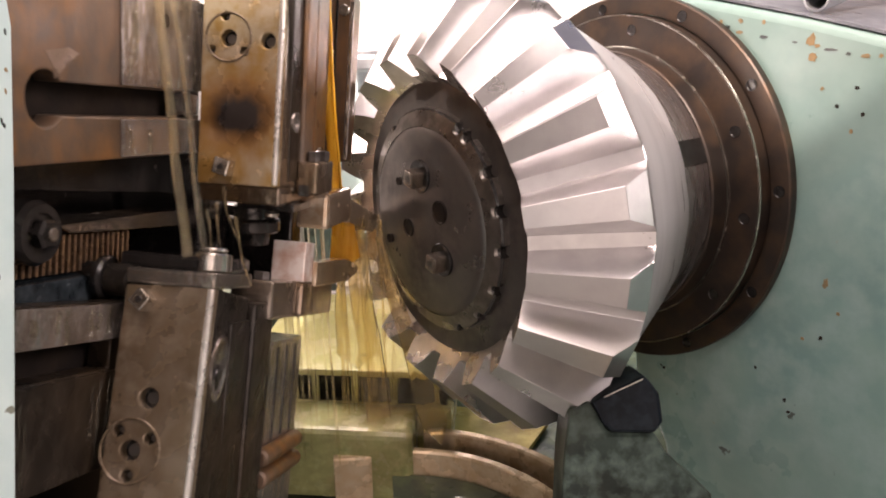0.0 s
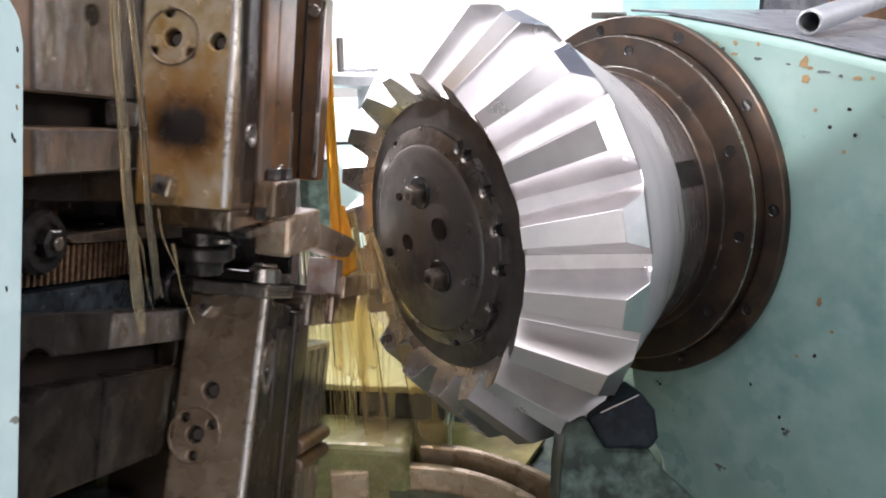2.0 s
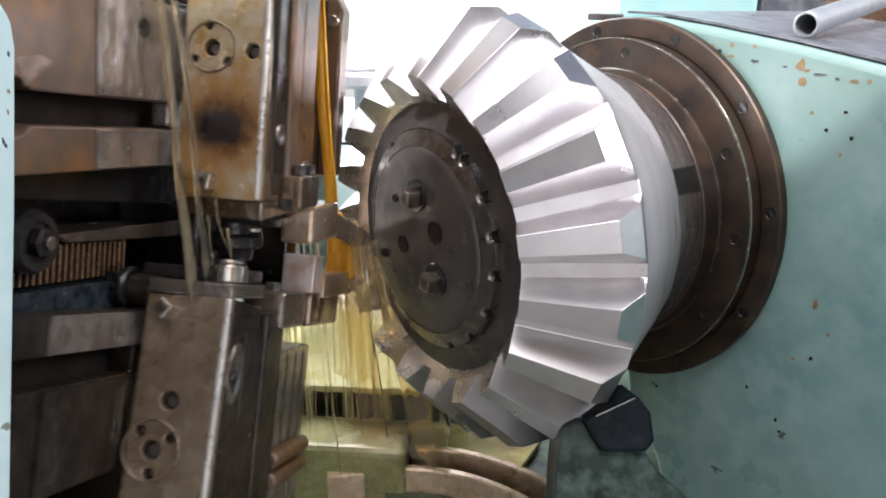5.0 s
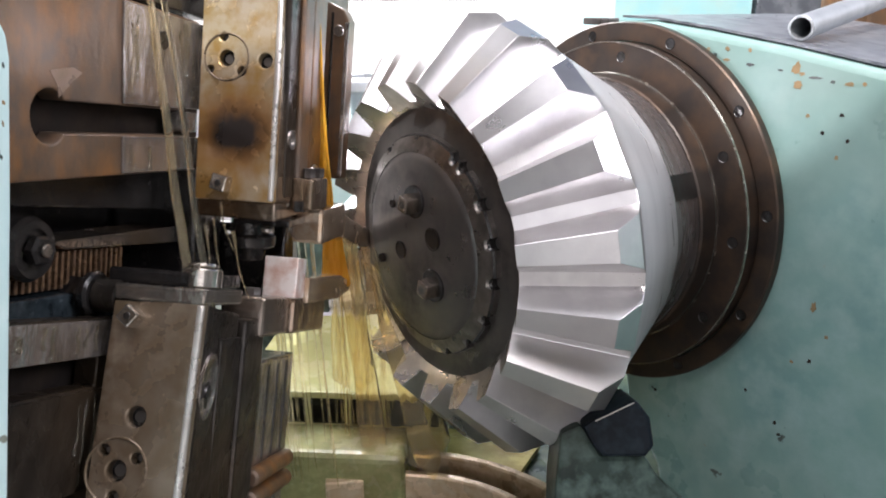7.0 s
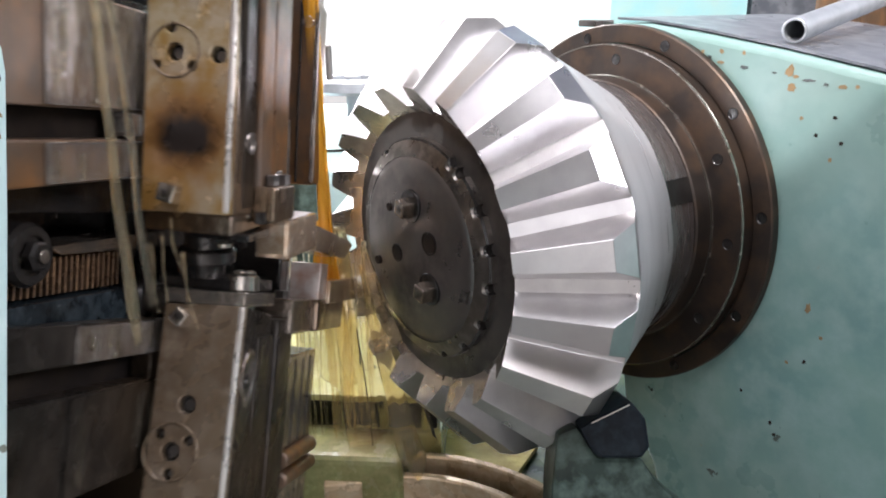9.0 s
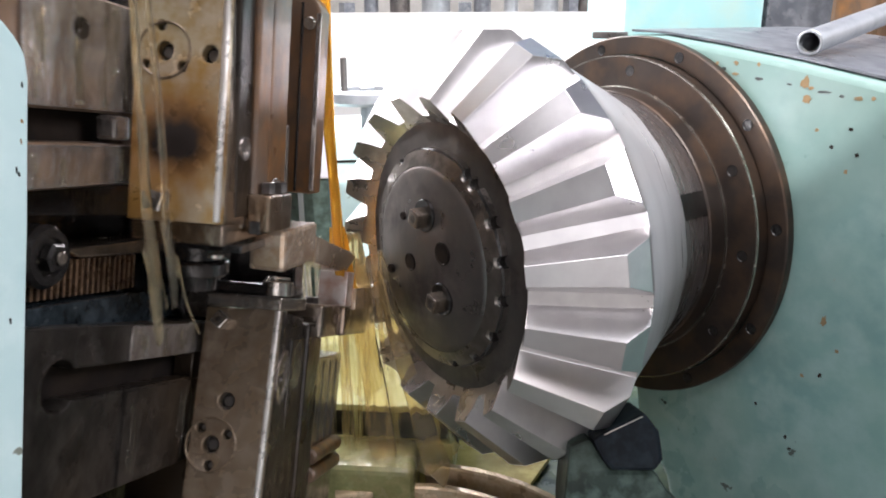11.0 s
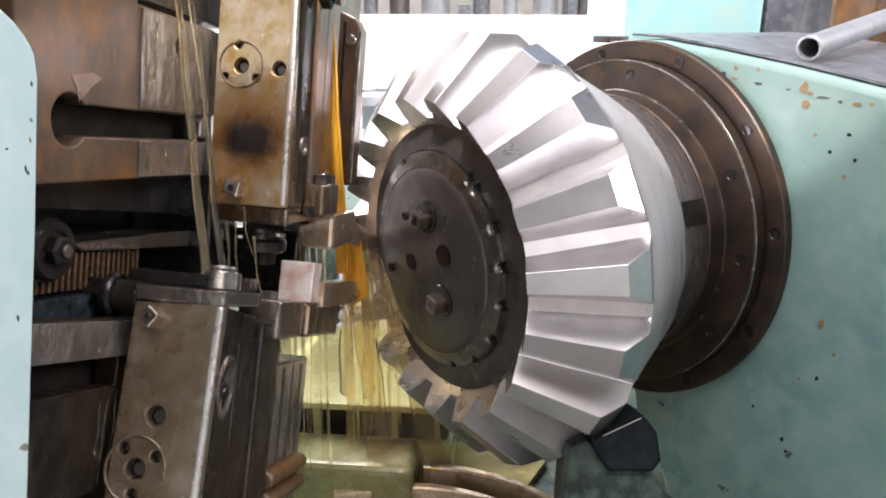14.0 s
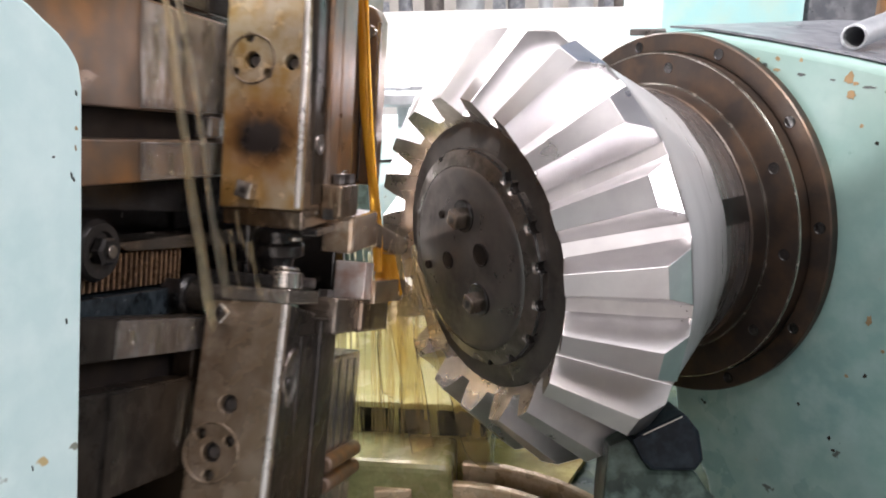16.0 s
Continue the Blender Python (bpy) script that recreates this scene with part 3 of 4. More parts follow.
def gear_body():
    """Straight bevel teeth: flat lands, slightly crowned flanks, narrow flat roots, bevelled heels on a tapered back."""
    def between(p, q, f, crown=0.0):
        return tuple(p[i] + (q[i] - p[i]) * f + (crown if i == 2 else 0.0) for i in range(3))

    flank = [(TOE_TIP, HEEL_TIP, HEEL_KNEE), (between(TOE_TIP, TOE_ROOT, 0.5, 0.16), HEEL_KNEE, HEEL_KNEE), (TOE_ROOT, HEEL_ROOT, HEEL_ROOT)]
    bm = bmesh.new()
    loops = []
    for k in range(TEETH):
        mid = PHASE + 360 / TEETH * k
        for side, cols in ((-1, reversed(flank)), (1, flank)):
            for toe, heel, knee in cols:
                loop = []
                centre = between(toe, heel, 0.5)
                for x, r, da in ((0.02, 0.19, toe[2]), (0.004, 0.2135, toe[2]), (TOE_ROOT[0], TOE_ROOT[1], toe[2]), toe, centre, heel, knee,
                                 (HEEL_ROOT[0], HEEL_ROOT[1], knee[2]), (0.135, 0.3285, knee[2]), (0.273, 0.2655, knee[2]), (0.279, 0.259, knee[2]), (0.279, 0.20, knee[2])):
                    ang = radians(mid + side * da)
                    loop.append(bm.verts.new((x, r * math.cos(ang), r * math.sin(ang))))
                loops.append(loop)
    for u, v in zip(loops, loops[1:] + loops[:1]):
        for u0, u1, v1, v0 in zip(u, u[1:], v[1:], v):
            bm.faces.new((u0, u1, v1, v0))
    bmesh.ops.remove_doubles(bm, verts=bm.verts, dist=0.00005)
    bmesh.ops.recalc_face_normals(bm, faces=bm.faces)
    edges = [e for e in bm.edges if len(e.link_faces) == 2 and e.calc_face_angle(0) > 0.5 and min(v.co.x for v in e.verts) > -0.045 and max(v.co.x for v in e.verts) < 0.12
             and min(v.co.yz.length for v in e.verts) > 0.222]
    bmesh.ops.bevel(bm, geom=edges, offset=0.0005, segments=1, affect="EDGES", profile=0.5)
    smooth(bm, 14, 9.0)
    for fc in bm.faces:
        c = fc.calc_center_median()
        if c.x < 0.003 and fc.normal.x < -0.4 and fc.normal.y * c.y + fc.normal.z * c.z < 0.0:
            fc.material_index = 1
        elif c.x > 0.1125:
            fc.material_index = 2
    return bm


teeth = part("toothed_body", gear_body(), GEAR_STEEL, gear)
for extra in (TOE_STEEL, BACK_STEEL):
    teeth.data.materials.append(extra)
part("clamp_disc", lathe([(0.03, 0.0), (0.03, 0.21), (0.006, 0.218), (0.002, 0.2165), (0.0, 0.212), (-0.001, 0.172), (-0.001, 0.0)], 120), DARK_STEEL, gear,
     "dark oiled turned clamp disc")
hub_prof = [(0.0, 0.0), (0.0, 0.150), (-0.021, 0.150), (-0.0245, 0.146), (-0.0265, 0.138), (-0.034, 0.06), (-0.034, 0.0)]
part("hub_plate", lathe(hub_prof, 96), DARK_STEEL, gear, "dark conical turned hub plate")
NOTCHES = (118, 125, 146, 165, 184, 205, 226, 247, 290, 332, 14, 56)


def notched_ring():
    """A locking ring with rounded notches cut into its rim."""
    bm = bmesh.new()
    rings = []
    for k in range(480):
        a = 0.75 * k
        gap = min(abs((a - c + 180) % 360 - 180) for c in NOTCHES)
        rim = 0.1775 if gap > 2.6 else 0.1775 - 0.0088 * math.sqrt(max(0.0, 1 - (gap / 2.8) ** 2))
        ca, sa = math.cos(radians(a)), math.sin(radians(a))
        rings.append([bm.verts.new((x, r * ca, r * sa)) for x, r in ((-0.001, 0.1505), (-0.001, rim), (-0.011, rim), (-0.0142, rim - 0.003), (-0.0178, 0.1640), (-0.0222, 0.1505))])
    for u, v in zip(rings, rings[1:] + rings[:1]):
        for j in range(6):
            bm.faces.new((u[j], u[(j + 1) % 6], v[(j + 1) % 6], v[j]))
    bmesh.ops.recalc_face_normals(bm, faces=bm.faces)
    smooth(bm, 18, 9.0)
    for fc in bm.faces:
        c = fc.calc_center_median()
        # Notch walls are coloured black to carry the shade of the recess.
        if c.yz.length < 0.1772 and -0.0145 < c.x < -0.0015:
            fc.material_index = 1
    return bm


notch_ring = part("notched_ring", notched_ring(), RIM_STEEL, gear, "worn bright notched locking ring")
# Second slot: black for the painted notch shade.
notch_ring.data.materials.append(BLACK_OIL)
for y, z, tilt in ((-0.009, 0.076, 12), (-0.060, -0.046, 12)):
    # Black disc, set off to one side, stands for the bolt recess's shade.
    bolt = part("square_bolt", rod(0.026, -0.0368, -0.030, "x", 32, 0.001, (0, 0.006, 0)), BLACK_OIL, gear, "square-headed clamp bolt on a black disc for its recess shade", m=pose(0, y, z))
    part("bolt_head", box(-0.060, -0.0365, -0.012, 0.012, -0.012, 0.012, 0.0022, m=pose(0, 0, 0, tilt, 0, 0)), OILY_STEEL, bolt)
    part("bolt_pit", rod(0.0065, -0.0606, -0.055, "x", 14, 0.0005), BLACK_OIL, bolt)
# Uncut hub: dark discs stand for the shade inside its bores.
for y, z, r in ((0.037, -0.012, 0.0135), (-0.053, 0.028, 0.0165), (0.100, -0.043, 0.007), (0.060, 0.060, 0.006)):
    part("bore_shade", lathe([(-0.030, r * 1.1), (-0.0356, r * 1.1), (-0.0358, r), (-0.0345, r * 0.93), (-0.0345, 0)], 24), SLOT_DARK, gear, m=pose(0, y, z))
nose = part("spindle_nose", lathe([(0.2795, 0.10), (0.2795, 0.241), (0.3580, 0.241), (0.3580, 0.10)], 96, "x", True), NOSE_STEEL, gear,
            "grey turned spindle nose")
# Nearly flush black block stands for the shade inside the key slot.
part("key_slot_shade", box(0.296, 0.3585, -0.021, 0.021, 0.230, 0.2418, 0.001), BLACK_OIL, nose, m=pose(0, 0, 0, 67.5, 0, 0))


# ---- tool slides ----
def keyhole_loop(y0, y1, zc, w, yc, r):
    """A slot from y1 back to a round opening at yc, as one loop in (y, z)."""
    a0 = math.degrees(math.asin(w / r))
    arc = circle(yc, zc, r, 22, a0, 360 - a0)
    return [(y1, zc - w), (y1, zc + w)] + arc


def socket(parent, x, z, r):
    """A sunk cap screw at the bottom of a hole."""
    # Black bottom puts the hole's shade into its colour.
    so = part("sunk_screw", lathe([(0.0160, r * 1.02), (0.0125, r * 1.02), (0.0125, r * 0.97), (0.0150, r * 0.93), (0.0150, 0)], 20, "y"), BLACK_OIL, parent, m=pose(x, 0, z))
    part("screw_head", rod(r * 0.62, 0.009, 0.0145, "y", 16, 0.0008), DARK_STEEL, so)
    return so


def boss(parent, x, z, r):
    """The turned rim of a round boss."""
    return part("boss_rim", lathe([(0.001, r), (-0.0012, r), (-0.0018, r - 0.0006), (-0.0018, r - 0.0016), (-0.0010, r - 0.0024), (0.001, r - 0.0026)], 48, "y", True),
                STAINED, parent, m=pose(x, 0, z))


def square_bolt(parent, x, z, size, turn, y=0.0):
    b = part("square_bolt", box(-size / 2, size / 2, y - 0.017, y + 0.004, -size / 2, size / 2, 0.002), BRIGHT_STEEL, parent, "worn square bolt head",
             m=pose(x, 0, z, 0, turn, 0))
    part("bolt_pit", rod(size * 0.2, y - 0.0182, y - 0.012, "y", 12, 0.0005), BLACK_OIL, b)
    return b


upper = thing("upper_tool_slide", upper_slide(0), "oil-wet brown steel upper tool slide with a scorched block", "tool slide", "tool slides of the gear planer")
# ram plate along the stroke, with its keyhole slot open through the face
part("ram_plate", prism([(-0.345, -0.147), (0.02, -0.147), (0.02, 0.045), (-0.16, 0.045), (-0.19, 0.20), (-0.345, 0.20)], -0.128, -0.100, "x", 0.0025,
                        holes=[keyhole_loop(0, 0.0, -0.086, 0.0155, -0.270, 0.0262)]), BROWN_STEEL, upper, "rust-brown plate with a keyhole slot")
# Dark backing holds the shade seen through the keyhole slot.
part("slot_shade_back", box(-0.165, -0.131, -0.34, 0.02, -0.140, 0.040, 0.002), SLOT_DARK, upper)
part("ram_top", box(-0.19, -0.104, -0.17, 0.06, 0.052, 0.20, 0.004), BLACK_OIL, upper, "black oily upper guide")
part("wet_plate", prism([(-0.155, -0.145), (0.06, -0.145), (0.06, -0.104), (-0.155, -0.104)], -0.100, -0.0965, "x", 0.001), WET_GREY, upper, "oil-wet grey wear strip")
part("wet_plate", prism([(-0.155, -0.068), (0.06, -0.068), (0.06, 0.042), (-0.155, 0.042)], -0.100, -0.0965, "x", 0.001), WET_GREY, upper, "oil-wet grey wear strip")
part("plate_plug", rod(0.011, -0.0965, -0.0950, "x", 24, 0.0005, (0, -0.075, 0.01)), DARK_OILY, upper)
# Wedge-shaped wet reflection, laid on as a thin pale piece.
part("gleam_patch", prism([(-0.270, -0.0430), (-0.236, -0.0370), (-0.222, -0.0415), (-0.236, -0.0500), (-0.258, -0.0680), (-0.260, -0.0560)], -0.1002, -0.0994, "x"), PALE_GLEAM, upper,
     "pale wedge-shaped patch painted as a wet reflection")
block = part("tool_block", box(-0.087, 0.018, 0.0165, 0.095, -0.180, 0.22, 0.003, 2), OILY_STEEL, upper, "stained steel block with a scorched patch")
UPPER_HOLES = ((0.0, 0.0, 0.0095), (-0.052, 0.002, 0.0102), (-0.057, 0.029, 0.0055), (-0.074, -0.013, 0.0052), (-0.031, -0.014, 0.0058), (0.004, 0.118, 0.008), (-0.06, 0.135, 0.008))
part("face_plate", prism([(-0.087, -0.180), (0.018, -0.180), (0.018, 0.22), (-0.087, 0.22)], 0.0, 0.016, "y", 0.0022,
                         holes=[circle(x, z, r, 18) for x, z, r in UPPER_HOLES]), SCORCHED, block, "scorched and oil-stained face")
block.matrix_basis = pose(0, 0, 0, -5.5, -1.5, 0)
part("block_edge", box(0.0125, 0.0192, -0.0008, 0.006, -0.178, 0.22, 0.0028, 3), EDGE_STEEL, block, "worn corner with its highlight painted pale")
boss(block, -0.052, 0.003, 0.031)
for x, z, r in UPPER_HOLES:
    socket(block, x, z, r)
square_bolt(block, -0.048, -0.158, 0.021, 14)
part("foot", box(-0.090, 0.020, 0.004, 0.10, -0.206, -0.181, 0.003), OILY_STEEL, upper, "dark stained foot of the block")
part("neck", lathe([(-0.2165, 0.0), (-0.2165, 0.027), (-0.231, 0.027), (-0.2325, 0.034), (-0.235, 0.036), (-0.248, 0.036), (-0.2505, 0.034), (-0.252, 0.024), (-0.268, 0.022), (-0.269, 0.0)], 32, "z"), BLACK_OIL, upper,
     "black oily stepped knob under the foot", m=pose(-0.038, 0.060, 0))
part("foot_lip", box(-0.05, 0.03, 0.03, 0.14, -0.216, -0.2065, 0.002), BLACK_OIL, upper)
part("clamp_screw", rod(0.009, -0.222, -0.2165, "z", 16, 0.001, (0.004, 0.02, 0)), BRIGHT_STEEL, upper)
part("clamp_nut", box(-0.112, -0.088, -0.030, -0.004, -0.098, -0.072, 0.004), WET_GREY, upper, "wet clamp nut in the slot")


def oil_runs(parent, x, spans, n, seed):
    """Raised runs of oil down a side face."""
    rn = random.Random(seed)
    for k in range(n):
        y0, y1, z0, z1 = spans[k % len(spans)]
        y = y0 + (y1 - y0) * rn.random()
        zt = z1 - 0.3 * (z1 - z0) * rn.random()
        zb = z0 + 0.4 * (z1 - z0) * rn.random()
        ph = rn.random() * 6
        ps = [(x, y + 0.0015 * math.sin(ph + j * 0.7), zt + (zb - zt) * j / 11) for j in range(12)]
        rs = [0.0010 + 0.0007 * math.sin(ph * 2 + j * 0.9) ** 2 + (0.0010 if j == 11 else 0) for j in range(12)]
        part("oil_run", tube(ps, rs, 7, 0.4, 1.4, seed + k), PALE_OIL, parent)


oil_runs(upper, -0.0962, ((-0.15, 0.0, -0.066, 0.040), (-0.15, 0.0, -0.144, -0.106), (-0.15, -0.02, -0.066, 0.040)), 15, 40)
post = part("side_post", box(-0.085, 0.030, 0.0955, 0.150, -0.175, 0.22, 0.004), BROWN_STEEL, upper, "brown oil-filmed side post")
part("post_boss", rod(0.013, 0.0, 0.0035, "x", 24, 0.001, (0.0305, 0.115, -0.145)), WET_GREY, post)
wing = part("wing_plate", prism([(-0.085, -0.160), (0.033, -0.160), (0.034, -0.10), (0.034, 0.090), (0.025, 0.106), (0.002, 0.116), (-0.085, 0.120)], 0.242, 0.280, "y", 0.004),
            BROWN_STEEL, upper, "brown oil-filmed wing plate")
part("wing_edge", box(0.0285, 0.0355, 0.2400, 0.2430, -0.155, 0.086, 0.001), WET_GREY, wing, "wet shining edge")
part("wing_groove", box(0.006, 0.010, 0.2407, 0.2433, -0.157, 0.100, 0.0008), BLACK_OIL, wing)
part("wing_screw", rod(0.009, 0.2385, 0.2425, "y", 16, 0.001, (0.019, 0, 0.072)), BRIGHT_STEEL, wing)
# Dark strip stands for the shaded gap between block and post.
part("side_strip", box(0.0145, 0.024, 0.024, 0.0570, -0.175, 0.20, 0.002), DARK_OILY, upper, "dark side strip standing for the shaded gap")
part("post_face", box(0.0195, 0.0305, 0.0580, 0.0950, -0.175, 0.22, 0.004), BROWN_STEEL, upper, "brown oil-filmed post face")
part("strip_bore", lathe([(0.0230, 0.014), (0.0262, 0.0135), (0.0262, 0.0105), (0.0245, 0.0095), (0.0245, 0)], 24, "x"), WET_GREY, upper, m=pose(0, 0.041, -0.098))
panel = part("side_panel", box(-0.11, -0.045, 0.151, 0.50, -0.065, 0.24, 0.005), BROWN_STEEL, upper, "brown oil-streaked rear panel")
part("panel_slot", box(-0.0455, -0.0438, 0.455, 0.480, 0.03, 0.07, 0.0006), BLACK_OIL, panel)
part("panel_strip", box(-0.0448, -0.0425, 0.440, 0.497, -0.06, 0.015, 0.001), WET_GREY, panel)
part("top_screw", rod(0.016, 0.0, 0.020, "x", 20, 0.003, (0.026, 0.07, 0.105)), BLACK_OIL, upper)
part("top_screw_tip", rod(0.010, 0.020, 0.034, "x", 16, 0.003, (0.026, 0.07, 0.105)), BRIGHT_STEEL, upper)
part("hanger", box(-0.02, 0.020, 0.152, 0.185, -0.168, -0.066, 0.003), OILY_STEEL, upper)
holder = part("clapper_box", box(0.0225, 0.054, 0.052, 0.118, -0.194, -0.149, 0.005, 3), OILY_STEEL, upper, "oil-wet steel clapper box")
part("clapper_cheek", box(0.0140, 0.0220, 0.046, 0.114, -0.190, -0.148, 0.003, 3), BRIGHT_STEEL, holder, "rounded bright oily cheek")
part("clapper_slot", box(0.028, 0.042, 0.0505, 0.08, -0.1955, -0.180, 0.001), BLACK_OIL, holder)
for bx, by in ((0.040, 0.075), (0.044, 0.102)):
    part("clapper_bolt", rod(0.0085, -0.149, -0.136, "z", 6, 0.001, (bx, by, 0)), DARK_STEEL, holder)
part("tool_arm", box(0.010, 0.056, 0.095, 0.210, -0.246, -0.1945, 0.006), TOOL_STEEL, upper, "wet steel tool arm")
part("cutting_tool", prism([(0.2105, -0.212), (0.2105, -0.250), (0.33, -0.282), (0.37, -0.288), (0.415, -0.272), (0.385, -0.258), (0.33, -0.244)], 0.014, 0.054, "x", 0.004), TOOL_STEEL, upper,
     "pale tan oil-wet planing tool")

lower = thing("lower_tool_slide", lower_slide(0), "oil-wet brown steel lower tool slide with a round boss", "tool slide", "tool slides of the gear planer")
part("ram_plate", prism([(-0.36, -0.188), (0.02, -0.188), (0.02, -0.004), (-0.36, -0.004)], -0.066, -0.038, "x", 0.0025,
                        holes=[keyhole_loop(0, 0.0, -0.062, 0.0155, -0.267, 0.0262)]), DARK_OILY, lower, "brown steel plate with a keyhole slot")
# Dark backing for the slot's shade, as on the upper slide.
part("slot_shade_back", box(-0.103, -0.069, -0.36, 0.02, -0.182, -0.010, 0.002), SLOT_DARK, lower)
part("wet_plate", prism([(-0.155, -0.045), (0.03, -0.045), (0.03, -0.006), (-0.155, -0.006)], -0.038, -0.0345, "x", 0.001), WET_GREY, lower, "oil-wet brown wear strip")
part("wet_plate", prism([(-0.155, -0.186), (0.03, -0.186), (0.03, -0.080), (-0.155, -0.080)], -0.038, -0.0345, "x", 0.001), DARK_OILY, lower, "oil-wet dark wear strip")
# Filler added to close the opening between plate and block.
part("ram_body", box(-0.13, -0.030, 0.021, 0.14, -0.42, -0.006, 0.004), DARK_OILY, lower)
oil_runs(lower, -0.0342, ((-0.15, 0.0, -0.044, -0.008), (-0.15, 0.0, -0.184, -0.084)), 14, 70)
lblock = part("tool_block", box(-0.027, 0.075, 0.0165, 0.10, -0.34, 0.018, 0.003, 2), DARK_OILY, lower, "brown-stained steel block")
LOWER_HOLES = ((0.017, -0.104, 0.0108), (0.003, -0.160, 0.0110), (-0.013, -0.140, 0.0060), (0.024, -0.146, 0.0060), (0.003, -0.186, 0.0062), (0.03, -0.28, 0.009))
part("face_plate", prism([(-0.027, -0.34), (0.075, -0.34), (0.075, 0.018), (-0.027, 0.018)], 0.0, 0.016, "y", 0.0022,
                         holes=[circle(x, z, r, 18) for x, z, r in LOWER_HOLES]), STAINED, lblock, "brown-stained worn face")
lblock.matrix_basis = pose(0, 0, 0, -8, -2.0, 0)
part("block_edge", box(0.0685, 0.0762, -0.0008, 0.006, -0.338, 0.017, 0.0030, 3), EDGE_STEEL, lblock, "worn corner with its highlight painted pale")
square_bolt(lblock, 0.0, 0.0, 0.019, 38)
boss(lblock, 0.003, -0.160, 0.035)
for x, z, r in LOWER_HOLES:
    socket(lblock, x, z, r)
part("block_head", box(-0.028, 0.077, 0.001, 0.10, 0.0185, 0.036, 0.003), OILY_STEEL, lower, "worn steel head of the block")
part("head_plate", box(-0.046, 0.060, 0.015, 0.13, 0.0365, 0.053, 0.004), BLACK_OIL, lower, "black oily top plate")
part("cap_disc", rod(0.021, 0.0365, 0.058, "z", 32, 0.002, (0.056, 0.035, 0)), BRIGHT_STEEL, lower, "bright turned cap")
part("cap_screw", rod(0.016, 0.0585, 0.064, "z", 24, 0.002, (0.056, 0.035, 0)), BRIGHT_STEEL, lower)
sb = part("side_bolt", rod(0.021, -0.098, -0.070, "x", 6, 0.004, (0, 0.02, 0.020)), BLACK_OIL, lower, "black oily hexagon side bolt")
part("bolt_collar", rod(0.026, -0.070, -0.058, "x", 28, 0.003, (0, 0.02, 0.020)), BLACK_OIL, sb)
part("bolt_shank", rod(0.019, -0.058, -0.028, "x", 24, 0.002, (0, 0.02, 0.020)), DARK_OILY, sb)
part("bolt_tip", rod(0.009, -0.104, -0.098, "x", 16, 0.002, (0, 0.02, 0.020)), OILY_STEEL, sb)
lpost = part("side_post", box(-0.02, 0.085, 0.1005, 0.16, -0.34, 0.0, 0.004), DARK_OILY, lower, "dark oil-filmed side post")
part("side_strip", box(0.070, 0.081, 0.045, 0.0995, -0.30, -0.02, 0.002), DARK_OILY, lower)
oval = lathe([(0.0765, 0.0170), (0.0795, 0.0165), (0.0795, 0.0140), (0.0785, 0.0125), (0.0770, 0.0)], 36, "x")
bmesh.ops.scale(oval, vec=(1, 1.15, 2.2), verts=oval.verts)
ov = part("oval_recess", oval, WET_GREY, lower, "oil-wet oval recess with a sunk screw", m=pose(0, 0.026, -0.070, -10, 0, 0))
part("recess_screw", rod(0.0075, 0.0772, 0.0800, "x", 18, 0.001, (0, 0, -0.006)), BLACK_OIL, ov)
part("side_panel", box(-0.02, 0.075, 0.1605, 0.31, -0.34, -0.055, 0.005), WET_GREY, lower, "oil-streaked rear panel")
for k in range(4):
    part("panel_groove", box(0.0745, 0.0762, 0.178 + 0.034 * k, 0.184 + 0.034 * k, -0.19, -0.065, 0.0006), BLACK_OIL, lower)
for k in range(2):
    part("roller", rod(0.012, 0.165, 0.30, "y", 20, 0.003, (0.080, 0, -0.205 - 0.028 * k)), BROWN_STEEL, lower, "brown ribbed roller")
lh = part("clapper_box", box(0.034, 0.092, 0.1335, 0.222, -0.022, 0.028, 0.005, 3), OILY_STEEL, lower, "oil-wet steel clapper box")
part("clapper_slot", box(0.046, 0.074, 0.1320, 0.15, -0.0235, -0.004, 0.001), BLACK_OIL, lh)
part("clapper_bolt", rod(0.011, 0.028, 0.038, "z", 6, 0.001, (0.060, 0.17, 0)), DARK_STEEL, lh)
part("tool_arm", box(0.056, 0.100, 0.2225, 0.36, -0.022, 0.026, 0.005), OILY_STEEL, lower, "wet steel tool arm")
part("tool_insert", box(0.050, 0.098, 0.2255, 0.262, 0.0265, 0.082, 0.002), CARBIDE, lower, "pale square ground tool shank")
part("cutting_tool", prism([(0.262, 0.020), (0.262, 0.056), (0.42, 0.064), (0.488, 0.052), (0.478, 0.040), (0.42, 0.026)], 0.076, 0.104, "x", 0.002), TOOL_STEEL, lower,
     "amber-wet planing tool")

# ---- cradle between the slides ----
cradle = thing("cradle", cradle_pose(0), "black oily cradle with a fine-toothed segment between the slides", "cradle")
# Black back plate and guide put the dark of the gaps into their colour.
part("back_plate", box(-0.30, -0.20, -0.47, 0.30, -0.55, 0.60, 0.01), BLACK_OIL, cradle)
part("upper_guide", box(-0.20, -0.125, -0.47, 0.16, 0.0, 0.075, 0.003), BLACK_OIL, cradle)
part("wedge_bar", prism([(-0.132, -0.0345), (0.12, -0.0205), (0.12, -0.0435), (-0.110, -0.0435)], -0.16, -0.105, "x", 0.002), OILY_STEEL, cradle,
     "dull grey wedge bar")
seg = part("toothed_segment", box(-0.19, -0.122, -0.46, 0.02, -0.090, -0.045, 0.002), BLACK_OIL, cradle, "fine-toothed oily segment")
